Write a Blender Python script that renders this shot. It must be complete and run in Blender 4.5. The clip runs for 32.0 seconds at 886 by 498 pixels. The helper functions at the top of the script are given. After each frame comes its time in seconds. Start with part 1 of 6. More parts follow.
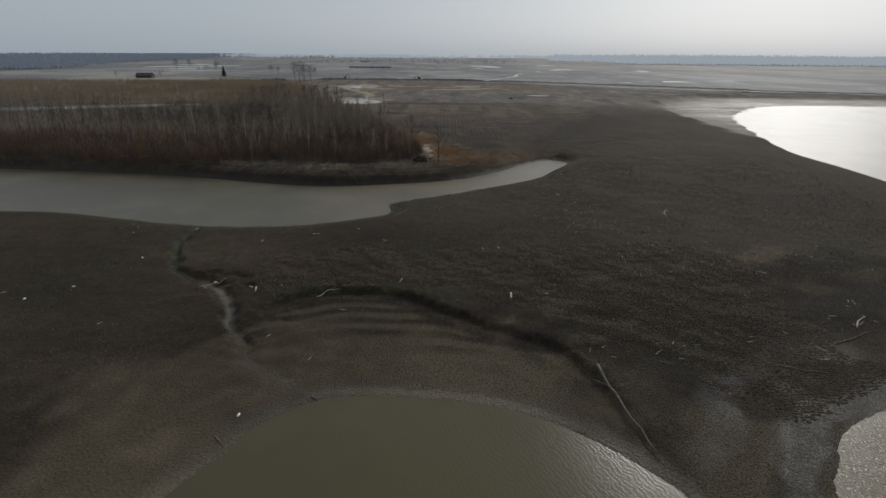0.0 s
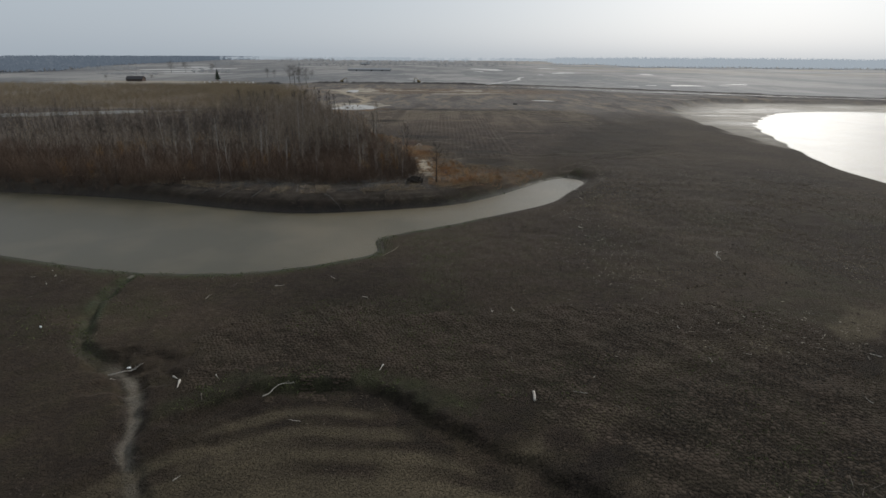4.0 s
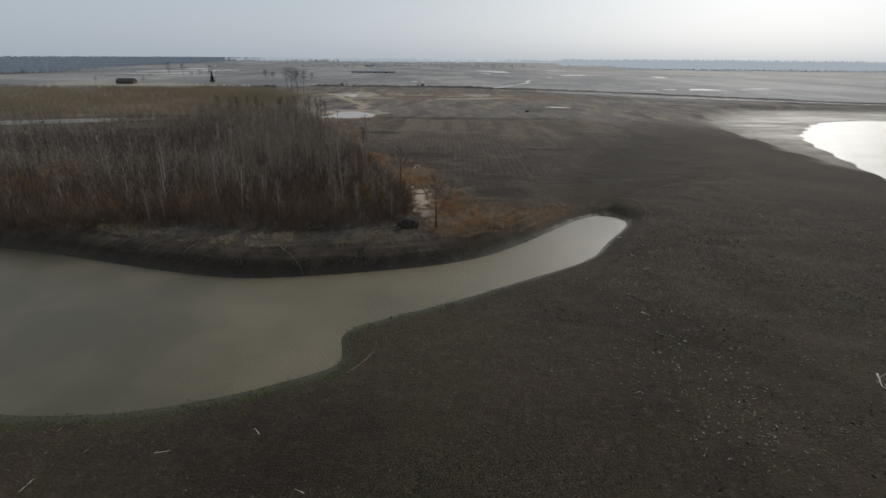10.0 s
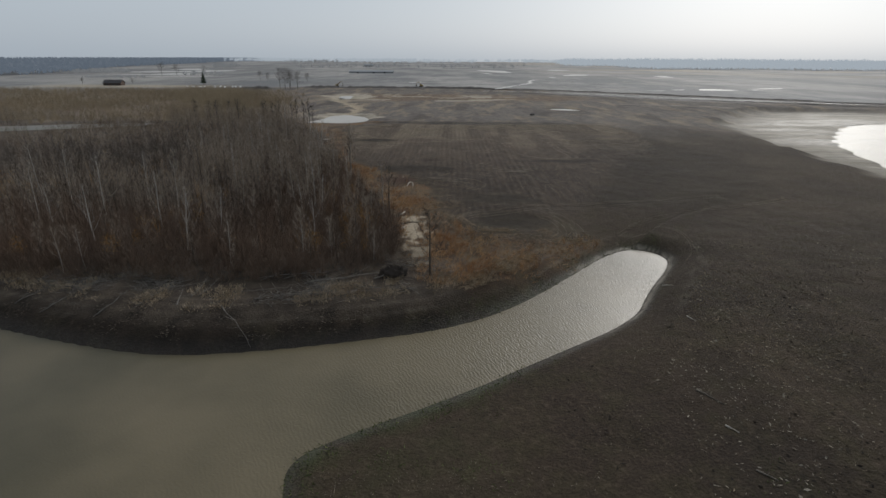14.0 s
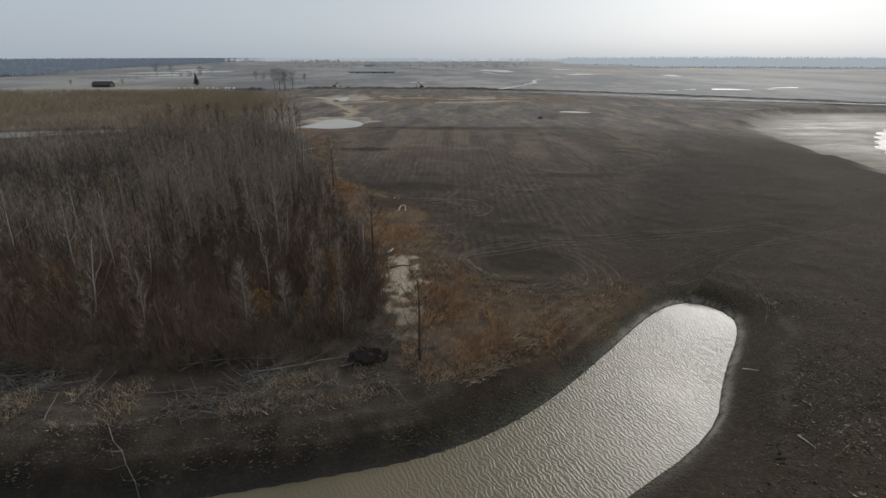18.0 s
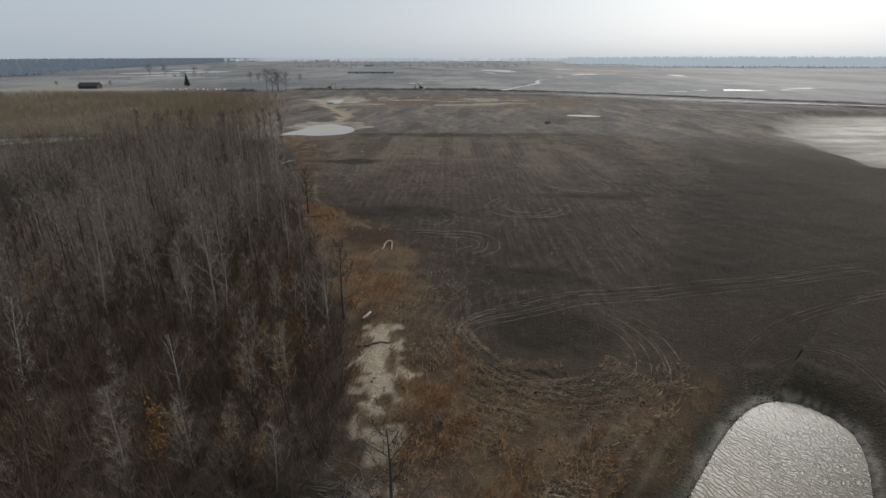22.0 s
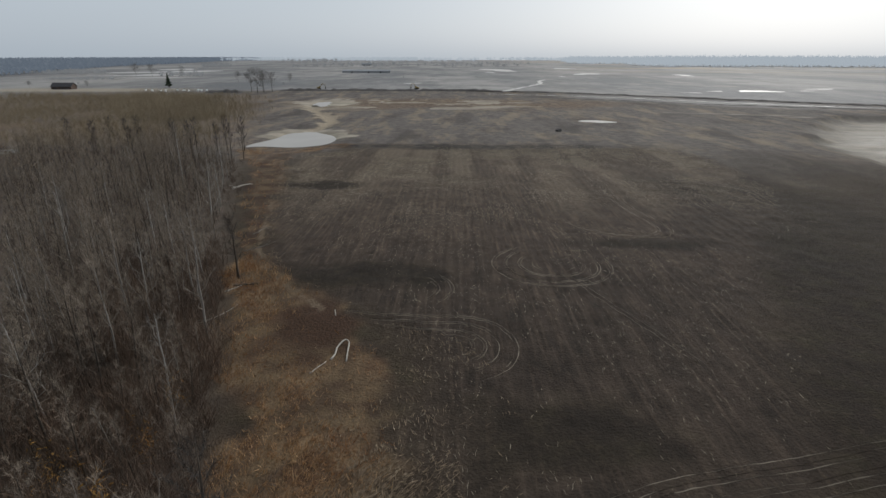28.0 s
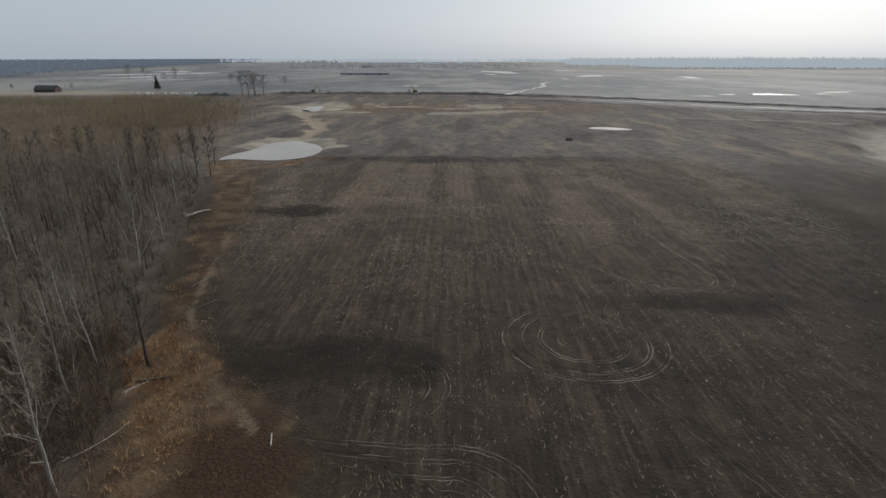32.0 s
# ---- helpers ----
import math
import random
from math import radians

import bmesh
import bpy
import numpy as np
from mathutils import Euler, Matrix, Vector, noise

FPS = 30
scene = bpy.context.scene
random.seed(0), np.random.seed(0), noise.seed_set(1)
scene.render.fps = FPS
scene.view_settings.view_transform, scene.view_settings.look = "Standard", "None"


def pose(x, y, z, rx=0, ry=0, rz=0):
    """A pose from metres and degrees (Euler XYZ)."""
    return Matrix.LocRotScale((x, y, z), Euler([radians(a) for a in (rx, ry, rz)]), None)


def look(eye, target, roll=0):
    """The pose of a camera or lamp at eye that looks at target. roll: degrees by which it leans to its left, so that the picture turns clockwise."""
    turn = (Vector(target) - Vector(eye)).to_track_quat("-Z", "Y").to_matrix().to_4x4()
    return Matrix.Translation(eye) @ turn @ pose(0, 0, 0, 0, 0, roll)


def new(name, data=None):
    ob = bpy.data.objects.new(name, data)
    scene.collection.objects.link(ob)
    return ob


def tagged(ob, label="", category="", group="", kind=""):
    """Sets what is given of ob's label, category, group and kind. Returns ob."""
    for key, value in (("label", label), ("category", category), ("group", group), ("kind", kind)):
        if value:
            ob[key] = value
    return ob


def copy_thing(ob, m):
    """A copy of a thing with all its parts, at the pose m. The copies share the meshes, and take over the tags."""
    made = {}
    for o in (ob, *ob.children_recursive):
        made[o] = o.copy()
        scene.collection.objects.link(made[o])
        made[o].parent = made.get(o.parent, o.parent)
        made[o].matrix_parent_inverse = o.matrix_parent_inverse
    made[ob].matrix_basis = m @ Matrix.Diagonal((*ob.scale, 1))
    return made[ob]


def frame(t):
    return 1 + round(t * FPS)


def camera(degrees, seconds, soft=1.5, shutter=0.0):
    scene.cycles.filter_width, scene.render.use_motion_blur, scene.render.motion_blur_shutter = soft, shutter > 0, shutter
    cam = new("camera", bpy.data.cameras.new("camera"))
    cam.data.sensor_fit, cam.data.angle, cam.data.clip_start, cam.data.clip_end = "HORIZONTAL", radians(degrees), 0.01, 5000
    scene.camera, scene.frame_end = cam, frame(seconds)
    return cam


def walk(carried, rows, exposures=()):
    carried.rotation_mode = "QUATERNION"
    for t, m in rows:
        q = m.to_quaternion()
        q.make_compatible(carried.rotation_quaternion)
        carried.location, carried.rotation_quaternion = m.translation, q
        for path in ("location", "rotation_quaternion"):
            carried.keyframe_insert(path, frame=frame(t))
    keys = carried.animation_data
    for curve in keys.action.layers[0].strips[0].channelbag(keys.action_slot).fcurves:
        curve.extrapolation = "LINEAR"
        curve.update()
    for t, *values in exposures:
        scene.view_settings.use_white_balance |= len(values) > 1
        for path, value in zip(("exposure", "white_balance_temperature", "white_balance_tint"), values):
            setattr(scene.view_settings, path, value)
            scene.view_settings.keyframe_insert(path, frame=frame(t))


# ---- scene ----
cam = camera(80.5, 32.0)
METRES, EYE, TILT, LEAN, TURN = 168.5, 30.0, 1.2, 0.0, 0.0
ROWS = [
    (0.0, 0.0, 0.0, 0.0, 0.14, -21.61, -0.36),
    (0.5, 0.0003, 0.0156, -0.0001, 0.12, -21.57, -0.37),
    (1.0, 0.0007, 0.0313, -0.0004, 0.11, -21.52, -0.4),
    (1.5, 0.0009, 0.0469, -0.0007, 0.09, -21.49, -0.41),
    (2.0, 0.0012, 0.0624, -0.0009, 0.09, -21.46, -0.41),
    (2.5, 0.0016, 0.078, -0.0012, 0.1, -21.43, -0.41),
    (3.0, 0.0018, 0.0938, -0.0015, 0.13, -21.4, -0.42),
    (3.5, 0.0021, 0.1094, -0.0019, 0.17, -21.37, -0.41),
    (5.5, 0.0026, 0.172, -0.0031, 0.43, -21.28, -0.35),
    (6.0, 0.0028, 0.1879, -0.003, 0.5, -21.25, -0.4),
    (6.5, 0.0031, 0.2037, -0.003, 0.58, -21.18, -0.42),
    (7.0, 0.0032, 0.2194, -0.0028, 0.64, -21.15, -0.44),
    (7.5, 0.0033, 0.2351, -0.0026, 0.7, -21.14, -0.47),
    (8.0, 0.0038, 0.2509, -0.0024, 0.77, -21.12, -0.47),
    (8.5, 0.0041, 0.2669, -0.0025, 0.79, -21.14, -0.49),
    (9.0, 0.0043, 0.2828, -0.0027, 0.8, -21.16, -0.49),
    (9.5, 0.0047, 0.2987, -0.0031, 0.83, -21.19, -0.47),
    (10.0, 0.0051, 0.3145, -0.0032, 0.85, -21.21, -0.47),
    (10.5, 0.0055, 0.3304, -0.0034, 0.86, -21.22, -0.44),
    (11.0, 0.0059, 0.3463, -0.0039, 0.87, -21.24, -0.4),
    (11.5, 0.0061, 0.362, -0.0042, 0.86, -21.27, -0.35),
    (12.0, 0.0061, 0.3777, -0.0044, 0.84, -21.28, -0.33),
    (12.5, 0.0062, 0.3936, -0.0048, 0.84, -21.26, -0.33),
    (13.0, 0.0063, 0.4095, -0.0053, 0.84, -21.25, -0.3),
    (13.5, 0.0066, 0.4251, -0.0058, 0.85, -21.24, -0.33),
    (14.0, 0.0069, 0.4408, -0.0063, 0.85, -21.23, -0.3),
    (14.5, 0.0071, 0.4566, -0.0066, 0.85, -21.24, -0.26),
    (16.5, 0.0088, 0.5204, -0.0088, 1.0, -21.26, -0.11),
    (17.0, 0.0089, 0.5362, -0.0092, 1.0, -21.26, -0.08),
    (17.5, 0.0092, 0.5519, -0.0097, 1.03, -21.27, -0.08),
    (18.0, 0.0096, 0.5676, -0.0102, 1.06, -21.28, -0.05),
    (18.5, 0.0098, 0.5832, -0.0108, 1.08, -21.29, -0.04),
    (19.0, 0.0102, 0.5987, -0.0112, 1.11, -21.31, -0.03),
    (19.5, 0.0105, 0.6142, -0.0114, 1.13, -21.31, -0.05),
    (20.0, 0.0108, 0.6299, -0.0116, 1.14, -21.32, 0.01),
    (20.5, 0.0112, 0.6456, -0.0121, 1.16, -21.32, -0.02),
    (21.0, 0.0115, 0.6611, -0.0123, 1.15, -21.3, 0.01),
    (21.5, 0.0118, 0.6765, -0.0125, 1.15, -21.3, -0.0),
    (22.0, 0.0119, 0.6919, -0.0128, 1.14, -21.3, 0.01),
    (22.5, 0.0121, 0.7074, -0.013, 1.13, -21.3, -0.0),
    (23.0, 0.0125, 0.7228, -0.0135, 1.14, -21.31, -0.05),
    (23.5, 0.0127, 0.7382, -0.014, 1.13, -21.31, -0.06),
    (24.0, 0.013, 0.7533, -0.0142, 1.11, -21.31, -0.08),
    (24.5, 0.0131, 0.7685, -0.0149, 1.09, -21.31, -0.09),
    (25.0, 0.0133, 0.7839, -0.0154, 1.05, -21.31, -0.08),
    (25.5, 0.0136, 0.7991, -0.0158, 1.02, -21.31, -0.07),
    (27.5, 0.0153, 0.8624, -0.0184, 1.0, -21.34, -0.01),
    (28.0, 0.0156, 0.8777, -0.0188, 1.02, -21.38, -0.02),
    (28.5, 0.0159, 0.8929, -0.0193, 1.02, -21.41, -0.03),
    (29.0, 0.0162, 0.9072, -0.0197, 1.03, -21.4, -0.03),
    (29.5, 0.0165, 0.9225, -0.0202, 1.05, -21.37, -0.03),
    (30.0, 0.0168, 0.9381, -0.0209, 1.07, -21.3, -0.02),
    (30.5, 0.017, 0.9533, -0.0213, 1.08, -21.27, -0.02),
    (31.0, 0.0173, 0.9689, -0.0217, 1.08, -21.24, -0.01),
    (31.5, 0.0177, 0.9841, -0.022, 1.09, -21.22, -0.01),
    (32.0, 0.0181, 0.9995, -0.0225, 1.09, -21.2, -0.01),
]
walk(cam, [(t, pose(0, 0, EYE, TILT, LEAN, TURN) @ pose(METRES * x, METRES * y, METRES * z, 90 + pitch, roll, yaw)) for t, x, y, z, yaw, pitch, roll in ROWS],
     [(0.0, -0.20), (3.0, 0.0), (7.0, 0.06), (13.0, 0.04), (19.0, 0.11), (25.0, 0.17), (32.0, 0.08)])

# ---- world and sun ----
SUN_AZ, SUN_EL = 31.0, 30.5          # degrees right of +y, degrees up
world = bpy.data.worlds.new("sky")
scene.world = world
world.use_nodes = True
wn, wl = world.node_tree.nodes, world.node_tree.links
wn.clear()
w_out, w_bg = wn.new("ShaderNodeOutputWorld"), wn.new("ShaderNodeBackground")
w_sky, w_hsv, w_mix = wn.new("ShaderNodeTexSky"), wn.new("ShaderNodeHueSaturation"), wn.new("ShaderNodeMix")
w_sky.sky_type, w_sky.sun_disc = "NISHITA", False
w_sky.sun_elevation, w_sky.sun_rotation = radians(SUN_EL), radians(SUN_AZ)
w_sky.air_density, w_sky.dust_density, w_sky.ozone_density, w_sky.altitude = 1.0, 3.0, 1.0, 100
w_hsv.inputs["Saturation"].default_value = 0.38
w_mix.data_type = "RGBA"
w_mix.inputs["Factor"].default_value = 0.825
w_mix.inputs["B"].default_value = (2.85, 3.28, 3.75, 1)
wl.new(w_sky.outputs[0], w_hsv.inputs["Color"])
wl.new(w_hsv.outputs[0], w_mix.inputs["A"])
wl.new(w_mix.outputs["Result"], w_bg.inputs["Color"])
w_bg.inputs["Strength"].default_value = 0.142
wl.new(w_bg.outputs[0], w_out.inputs["Surface"])
sun = new("sun", bpy.data.lights.new("sun", "SUN"))
sun.data.energy, sun.data.angle, sun.data.color = 1.8, radians(18), (1.0, 0.975, 0.935)
az, el = radians(SUN_AZ), radians(SUN_EL)
sun.matrix_world = look((200 * math.sin(az) * math.cos(el), 200 * math.cos(az) * math.cos(el), 200 * math.sin(el)), (0, 0, 0))

# ---- materials ----


class Nodes:
    """A small builder of node materials."""

    def __init__(self, name):
        self.mat = bpy.data.materials.new(name)
        self.mat.use_nodes = True
        self.n, self.l = self.mat.node_tree.nodes, self.mat.node_tree.links
        self.bsdf = self.n["Principled BSDF"]
        self.pos = self.n.new("ShaderNodeTexCoord").outputs["Object"]

    def put(self, socket, value):
        if isinstance(value, bpy.types.NodeSocket):
            self.l.new(value, socket)
        elif isinstance(value, (tuple, list)) and len(value) == 3 and socket.type == "RGBA":
            socket.default_value = (*value, 1)
        else:
            socket.default_value = value

    def noise(self, scale, detail=4.0, stretch=(1, 1, 1), rough=0.55, where=None):
        m = self.n.new("ShaderNodeMapping")
        m.inputs["Scale"].default_value = stretch
        self.l.new(where or self.pos, m.inputs["Vector"])
        t = self.n.new("ShaderNodeTexNoise")
        t.inputs["Scale"].default_value, t.inputs["Detail"].default_value, t.inputs["Roughness"].default_value = scale, detail, rough
        self.l.new(m.outputs[0], t.inputs["Vector"])
        return t.outputs["Fac"]

    def ramp(self, fac, lo, hi, a=0.0, b=1.0):
        r = self.n.new("ShaderNodeMapRange")
        for key, v in (("Value", fac), ("From Min", lo), ("From Max", hi), ("To Min", a), ("To Max", b)):
            self.put(r.inputs[key], v)
        return r.outputs[0]

    def mix(self, fac, a, b):
        m = self.n.new("ShaderNodeMix")
        m.data_type = "RGBA"
        self.put(m.inputs["Factor"], fac), self.put(m.inputs["A"], a), self.put(m.inputs["B"], b)
        return m.outputs["Result"]

    def mix_value(self, fac, a, b):
        return self.ramp(fac, 0.0, 1.0, a, b)

    def math(self, op, a, b=0.0):
        m = self.n.new("ShaderNodeMath")
        m.operation = op
        self.put(m.inputs[0], a), self.put(m.inputs[1], b)
        return m.outputs[0]

    def attr(self, name):
        a = self.n.new("ShaderNodeAttribute")
        a.attribute_name = name
        return a.outputs["Fac"]

    def bump(self, height, strength, distance, normal=None):
        b = self.n.new("ShaderNodeBump")
        b.inputs["Strength"].default_value, b.inputs["Distance"].default_value = strength, distance
        self.l.new(height, b.inputs["Height"])
        if normal is not None:
            self.l.new(normal, b.inputs["Normal"])
        return b.outputs[0]

    def done(self, color, rough=0.85, spec=0.3, normal=None):
        self.put(self.bsdf.inputs["Base Color"], color)
        self.put(self.bsdf.inputs["Roughness"], rough)
        self.put(self.bsdf.inputs["Specular IOR Level"], spec)
        if normal is not None:
            self.l.new(normal, self.bsdf.inputs["Normal"])
        return self.mat


def two_tone(name, a, b, scale=3.0, rough=0.85, spec=0.2, stretch=(1, 1, 1), bump=0.0, vary=0.0):
    """A surface that wanders between two colours; vary: how much whole pieces differ."""
    s = Nodes(name)
    fac = s.noise(scale, 5, stretch)
    color = s.mix(s.ramp(fac, 0.3, 0.7), a, b)
    if vary:
        geo = s.n.new("ShaderNodeNewGeometry")
        color = s.mix(s.math("MULTIPLY", geo.outputs["Random Per Island"], vary), color, tuple(0.35 * v for v in a))
    return s.done(color, rough, spec, s.bump(fac, 0.6, bump) if bump else None)


def ground_material():
    s = Nodes("lake_bed_and_field")
    big, mid, fine = s.noise(0.035, 5), s.noise(0.35, 5), s.noise(4.0, 6)
    # bare drying mud, with greener and redder stains
    mud = s.mix(s.ramp(big, 0.38, 0.62), (0.032, 0.0225, 0.017), (0.058, 0.042, 0.028))
    mud = s.mix(s.ramp(mid, 0.45, 0.75, 0, 0.6), mud, (0.041, 0.039, 0.015))
    mud = s.mix(s.ramp(fine, 0.35, 0.8, 0, 0.6), mud, (0.078, 0.059, 0.040))
    grit = s.noise(1.5, 9, (1, 1, 1), 0.75)
    mud = s.mix(s.ramp(grit, 0.42, 0.60, 0.45, 0), mud, (0.019, 0.014, 0.011))
    mud = s.mix(s.ramp(grit, 0.56, 0.70, 0, 0.55), mud, (0.098, 0.074, 0.052))
    vor = s.n.new("ShaderNodeTexVoronoi")
    vor.feature = "DISTANCE_TO_EDGE"
    vor.inputs["Scale"].default_value = 3.8
    s.l.new(s.pos, vor.inputs["Vector"])
    crack = s.math("MULTIPLY", s.ramp(vor.outputs["Distance"], 0.0, 0.08, 1, 0), s.attr("crack"))
    mud = s.mix(s.math("MULTIPLY", crack, 0.7), mud, (0.013, 0.011, 0.008))
    # field: tilled soil with chopped stubble in rows
    rows = s.noise(1.0, 4, (2.2, 0.12, 1))
    soil = s.mix(s.ramp(mid, 0.35, 0.7), (0.042, 0.032, 0.0245), (0.070, 0.051, 0.039))
    soil = s.mix(s.ramp(rows, 0.50, 0.66, 0, 0.75), soil, (0.118, 0.085, 0.061))
    chaff = s.noise(3.0, 3, (2.2, 0.7, 1))
    soil = s.mix(s.ramp(chaff, 0.62, 0.75, 0, 0.55), soil, (0.172, 0.134, 0.096))
    band = s.noise(1.0, 3, (0.45, 0.02, 1))
    soil = s.mix(s.ramp(band, 0.45, 0.62, 0, 0.45), soil, (0.095, 0.070, 0.051))
    soil = s.mix(s.math("MULTIPLY", s.attr("strewn"), s.ramp(s.noise(1.6, 5, (1.6, 0.5, 1), 0.7), 0.36, 0.62, 0.15, 0.9)), soil, (0.205, 0.162, 0.115))
    # far flat: drier mud, lightened and greyed further to paint in haze
    dry_hazed = s.mix(s.ramp(mid, 0.35, 0.7), (0.092, 0.080, 0.072), (0.160, 0.137, 0.118))
    dry_hazed = s.mix(s.ramp(s.noise(0.09, 6, (1.2, 0.35, 1), 0.68), 0.5, 0.64, 0, 0.75), dry_hazed, (0.235, 0.182, 0.128))
    dry_hazed = s.mix(s.ramp(s.noise(0.05, 6, (1.1, 0.4, 1), 0.68), 0.50, 0.62, 0, 0.75), dry_hazed, (0.062, 0.053, 0.047))
    mud = s.mix(s.attr("dry"), mud, dry_hazed)
    soil = s.mix(s.ramp(grit, 0.40, 0.58, 0.45, 0), soil, (0.026, 0.018, 0.014))
    color = s.mix(s.attr("field"), mud, soil)
    # dry reed litter
    tan = s.mix(s.ramp(mid, 0.38, 0.62), (0.102, 0.058, 0.033), (0.240, 0.160, 0.090))
    tan = s.mix(s.ramp(fine, 0.4, 0.7, 0, 0.7), tan, (0.068, 0.045, 0.030))
    color = s.mix(s.attr("straw"), color, tan)
    rust = s.mix(s.ramp(fine, 0.35, 0.7), (0.026, 0.016, 0.012), (0.078, 0.042, 0.025))
    color = s.mix(s.attr("rust"), color, rust)
    worn = s.mix(s.ramp(fine, 0.3, 0.7), (0.115, 0.084, 0.056), (0.230, 0.178, 0.124))
    color = s.mix(s.math("MULTIPLY", s.attr("trail"), 0.8), color, worn)
    litter = s.mix(s.ramp(mid, 0.35, 0.65), (0.066, 0.053, 0.042), (0.120, 0.094, 0.073))
    color = s.mix(s.attr("litter"), color, litter)
    moss = s.mix(s.ramp(fine, 0.35, 0.65), (0.029, 0.032, 0.016), (0.054, 0.060, 0.028))
    color = s.mix(s.math("MULTIPLY", s.attr("green"), s.ramp(mid, 0.3, 0.6)), color, moss)
    sand = s.mix(s.ramp(s.noise(1.1, 6, (1, 1, 1), 0.6), 0.35, 0.65), (0.345, 0.285, 0.208), (0.235, 0.188, 0.134))
    color = s.mix(s.attr("sand"), color, sand)
    silt = s.mix(s.ramp(s.noise(0.12, 8, (0.5, 1.2, 1), 0.65), 0.42, 0.58), (0.255, 0.222, 0.170), (0.400, 0.352, 0.280))
    color = s.mix(s.attr("silt"), color, silt)
    shingle = s.mix(s.ramp(fine, 0.3, 0.7), (0.078, 0.062, 0.039), (0.132, 0.106, 0.068))
    color = s.mix(s.attr("beach"), color, shingle)
    smooth_mud = s.mix(s.ramp(mid, 0.3, 0.7), (0.064, 0.052, 0.032), (0.094, 0.074, 0.050))
    color = s.mix(s.attr("flatmud"), color, smooth_mud)
    # far pasture, in broad uneven patches, greyed and lightened to stand in for haze
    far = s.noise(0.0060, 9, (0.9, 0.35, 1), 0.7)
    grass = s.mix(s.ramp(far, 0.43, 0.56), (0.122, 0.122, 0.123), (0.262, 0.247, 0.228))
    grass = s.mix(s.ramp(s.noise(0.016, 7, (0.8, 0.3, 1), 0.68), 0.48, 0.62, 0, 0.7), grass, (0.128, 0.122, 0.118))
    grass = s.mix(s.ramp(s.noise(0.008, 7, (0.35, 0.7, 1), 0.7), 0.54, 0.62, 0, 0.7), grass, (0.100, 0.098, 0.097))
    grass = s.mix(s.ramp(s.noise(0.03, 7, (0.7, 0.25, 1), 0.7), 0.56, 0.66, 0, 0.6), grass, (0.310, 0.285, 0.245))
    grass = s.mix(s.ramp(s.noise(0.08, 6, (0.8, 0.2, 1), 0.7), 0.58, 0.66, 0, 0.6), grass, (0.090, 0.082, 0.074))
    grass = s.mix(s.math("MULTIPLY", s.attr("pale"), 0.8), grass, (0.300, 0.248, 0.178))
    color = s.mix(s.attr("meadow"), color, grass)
    color = s.mix(s.math("MULTIPLY", s.attr("damp"), s.ramp(mid, 0.25, 0.7, 0.85, 0.45)), color, (0.012, 0.010, 0.008))
    wet = s.attr("wet")
    color = s.mix(s.math("MULTIPLY", wet, 0.35), color, (0.015, 0.014, 0.012))
    rough = s.ramp(s.math("MULTIPLY", wet, s.math("MULTIPLY", s.ramp(mid, 0.2, 0.75, 0.45, 1), s.ramp(fine, 0.42, 0.6, 0.35, 1))), 0, 1, s.mix_value(s.attr("meadow"), 0.92, 0.78), 0.24)
    normal = s.bump(fine, 1.0, 0.16)
    normal = s.bump(mid, 0.3, 0.18, normal)
    inv = s.math("SUBTRACT", 1.0, crack)
    normal = s.bump(inv, 1.0, 0.12, normal)
    return s.done(color, rough, s.ramp(wet, 0, 1, s.mix_value(s.attr("meadow"), 0.09, 0.22), 0.6), normal)


def water_material(name, a, b, ripple, angle, gloss=0.37, spec=0.56):
    s = Nodes(name)
    split = s.n.new("ShaderNodeSeparateXYZ")
    s.l.new(s.pos, split.inputs[0])
    depth = s.math("ADD", s.ramp(split.outputs["X"], -46, -8, -0.12, 0.12), s.noise(0.05, 4))
    tone = s.mix(s.ramp(depth, 0.36, 0.64), a, b)
    m = s.n.new("ShaderNodeMapping")
    m.inputs["Rotation"].default_value = (0, 0, radians(angle))
    s.l.new(s.pos, m.inputs["Vector"])
    wave = s.n.new("ShaderNodeTexWave")
    for key, v in (("Scale", 0.80), ("Distortion", 11.0), ("Detail", 3.0), ("Detail Scale", 1.3), ("Detail Roughness", 0.6)):
        wave.inputs[key].default_value = v
    s.l.new(m.outputs[0], wave.inputs["Vector"])
    waves = s.math("ADD", s.math("MULTIPLY", wave.outputs["Fac"], 0.6), s.noise(1.0, 4, (3.2, 1.3, 1), 0.6, m.outputs[0]))
    shelter = s.ramp(split.outputs["X"], -34, -4, 0.12, 1)
    gust = s.math("MULTIPLY", s.ramp(s.noise(0.06, 3), 0.35, 0.55, 0.45, 1), shelter)
    normal = s.bump(s.math("MULTIPLY", waves, gust), ripple, 0.10)
    s.bsdf.inputs["IOR"].default_value = 1.33
    return s.done(tone, gloss, spec, normal)


GROUND = ground_material()
WATER = water_material("silty_water", (0.066, 0.055, 0.030), (0.122, 0.098, 0.058), 0.33, -26)
POND_WATER = water_material("olive_pond_water", (0.062, 0.052, 0.026), (0.078, 0.065, 0.034), 0.09, -26, 0.22, 0.4)
POOL = water_material("pale_pool_water", (0.33, 0.30, 0.265), (0.39, 0.358, 0.315), 0.1, 10)
BARK = two_tone("grey_birch_bark", (0.19, 0.168, 0.145), (0.33, 0.30, 0.265), 2.5, 0.8, 0.2, (1, 1, 0.4))
PALE_TWIG = two_tone("pale_birch_twigs", (0.21, 0.185, 0.16), (0.29, 0.26, 0.225), 0.3, 0.85, 0.06)
BIRCH = two_tone("white_birch_bark", (0.28, 0.255, 0.225), (0.44, 0.41, 0.37), 2.5, 0.75, 0.25, (1, 1, 0.4))
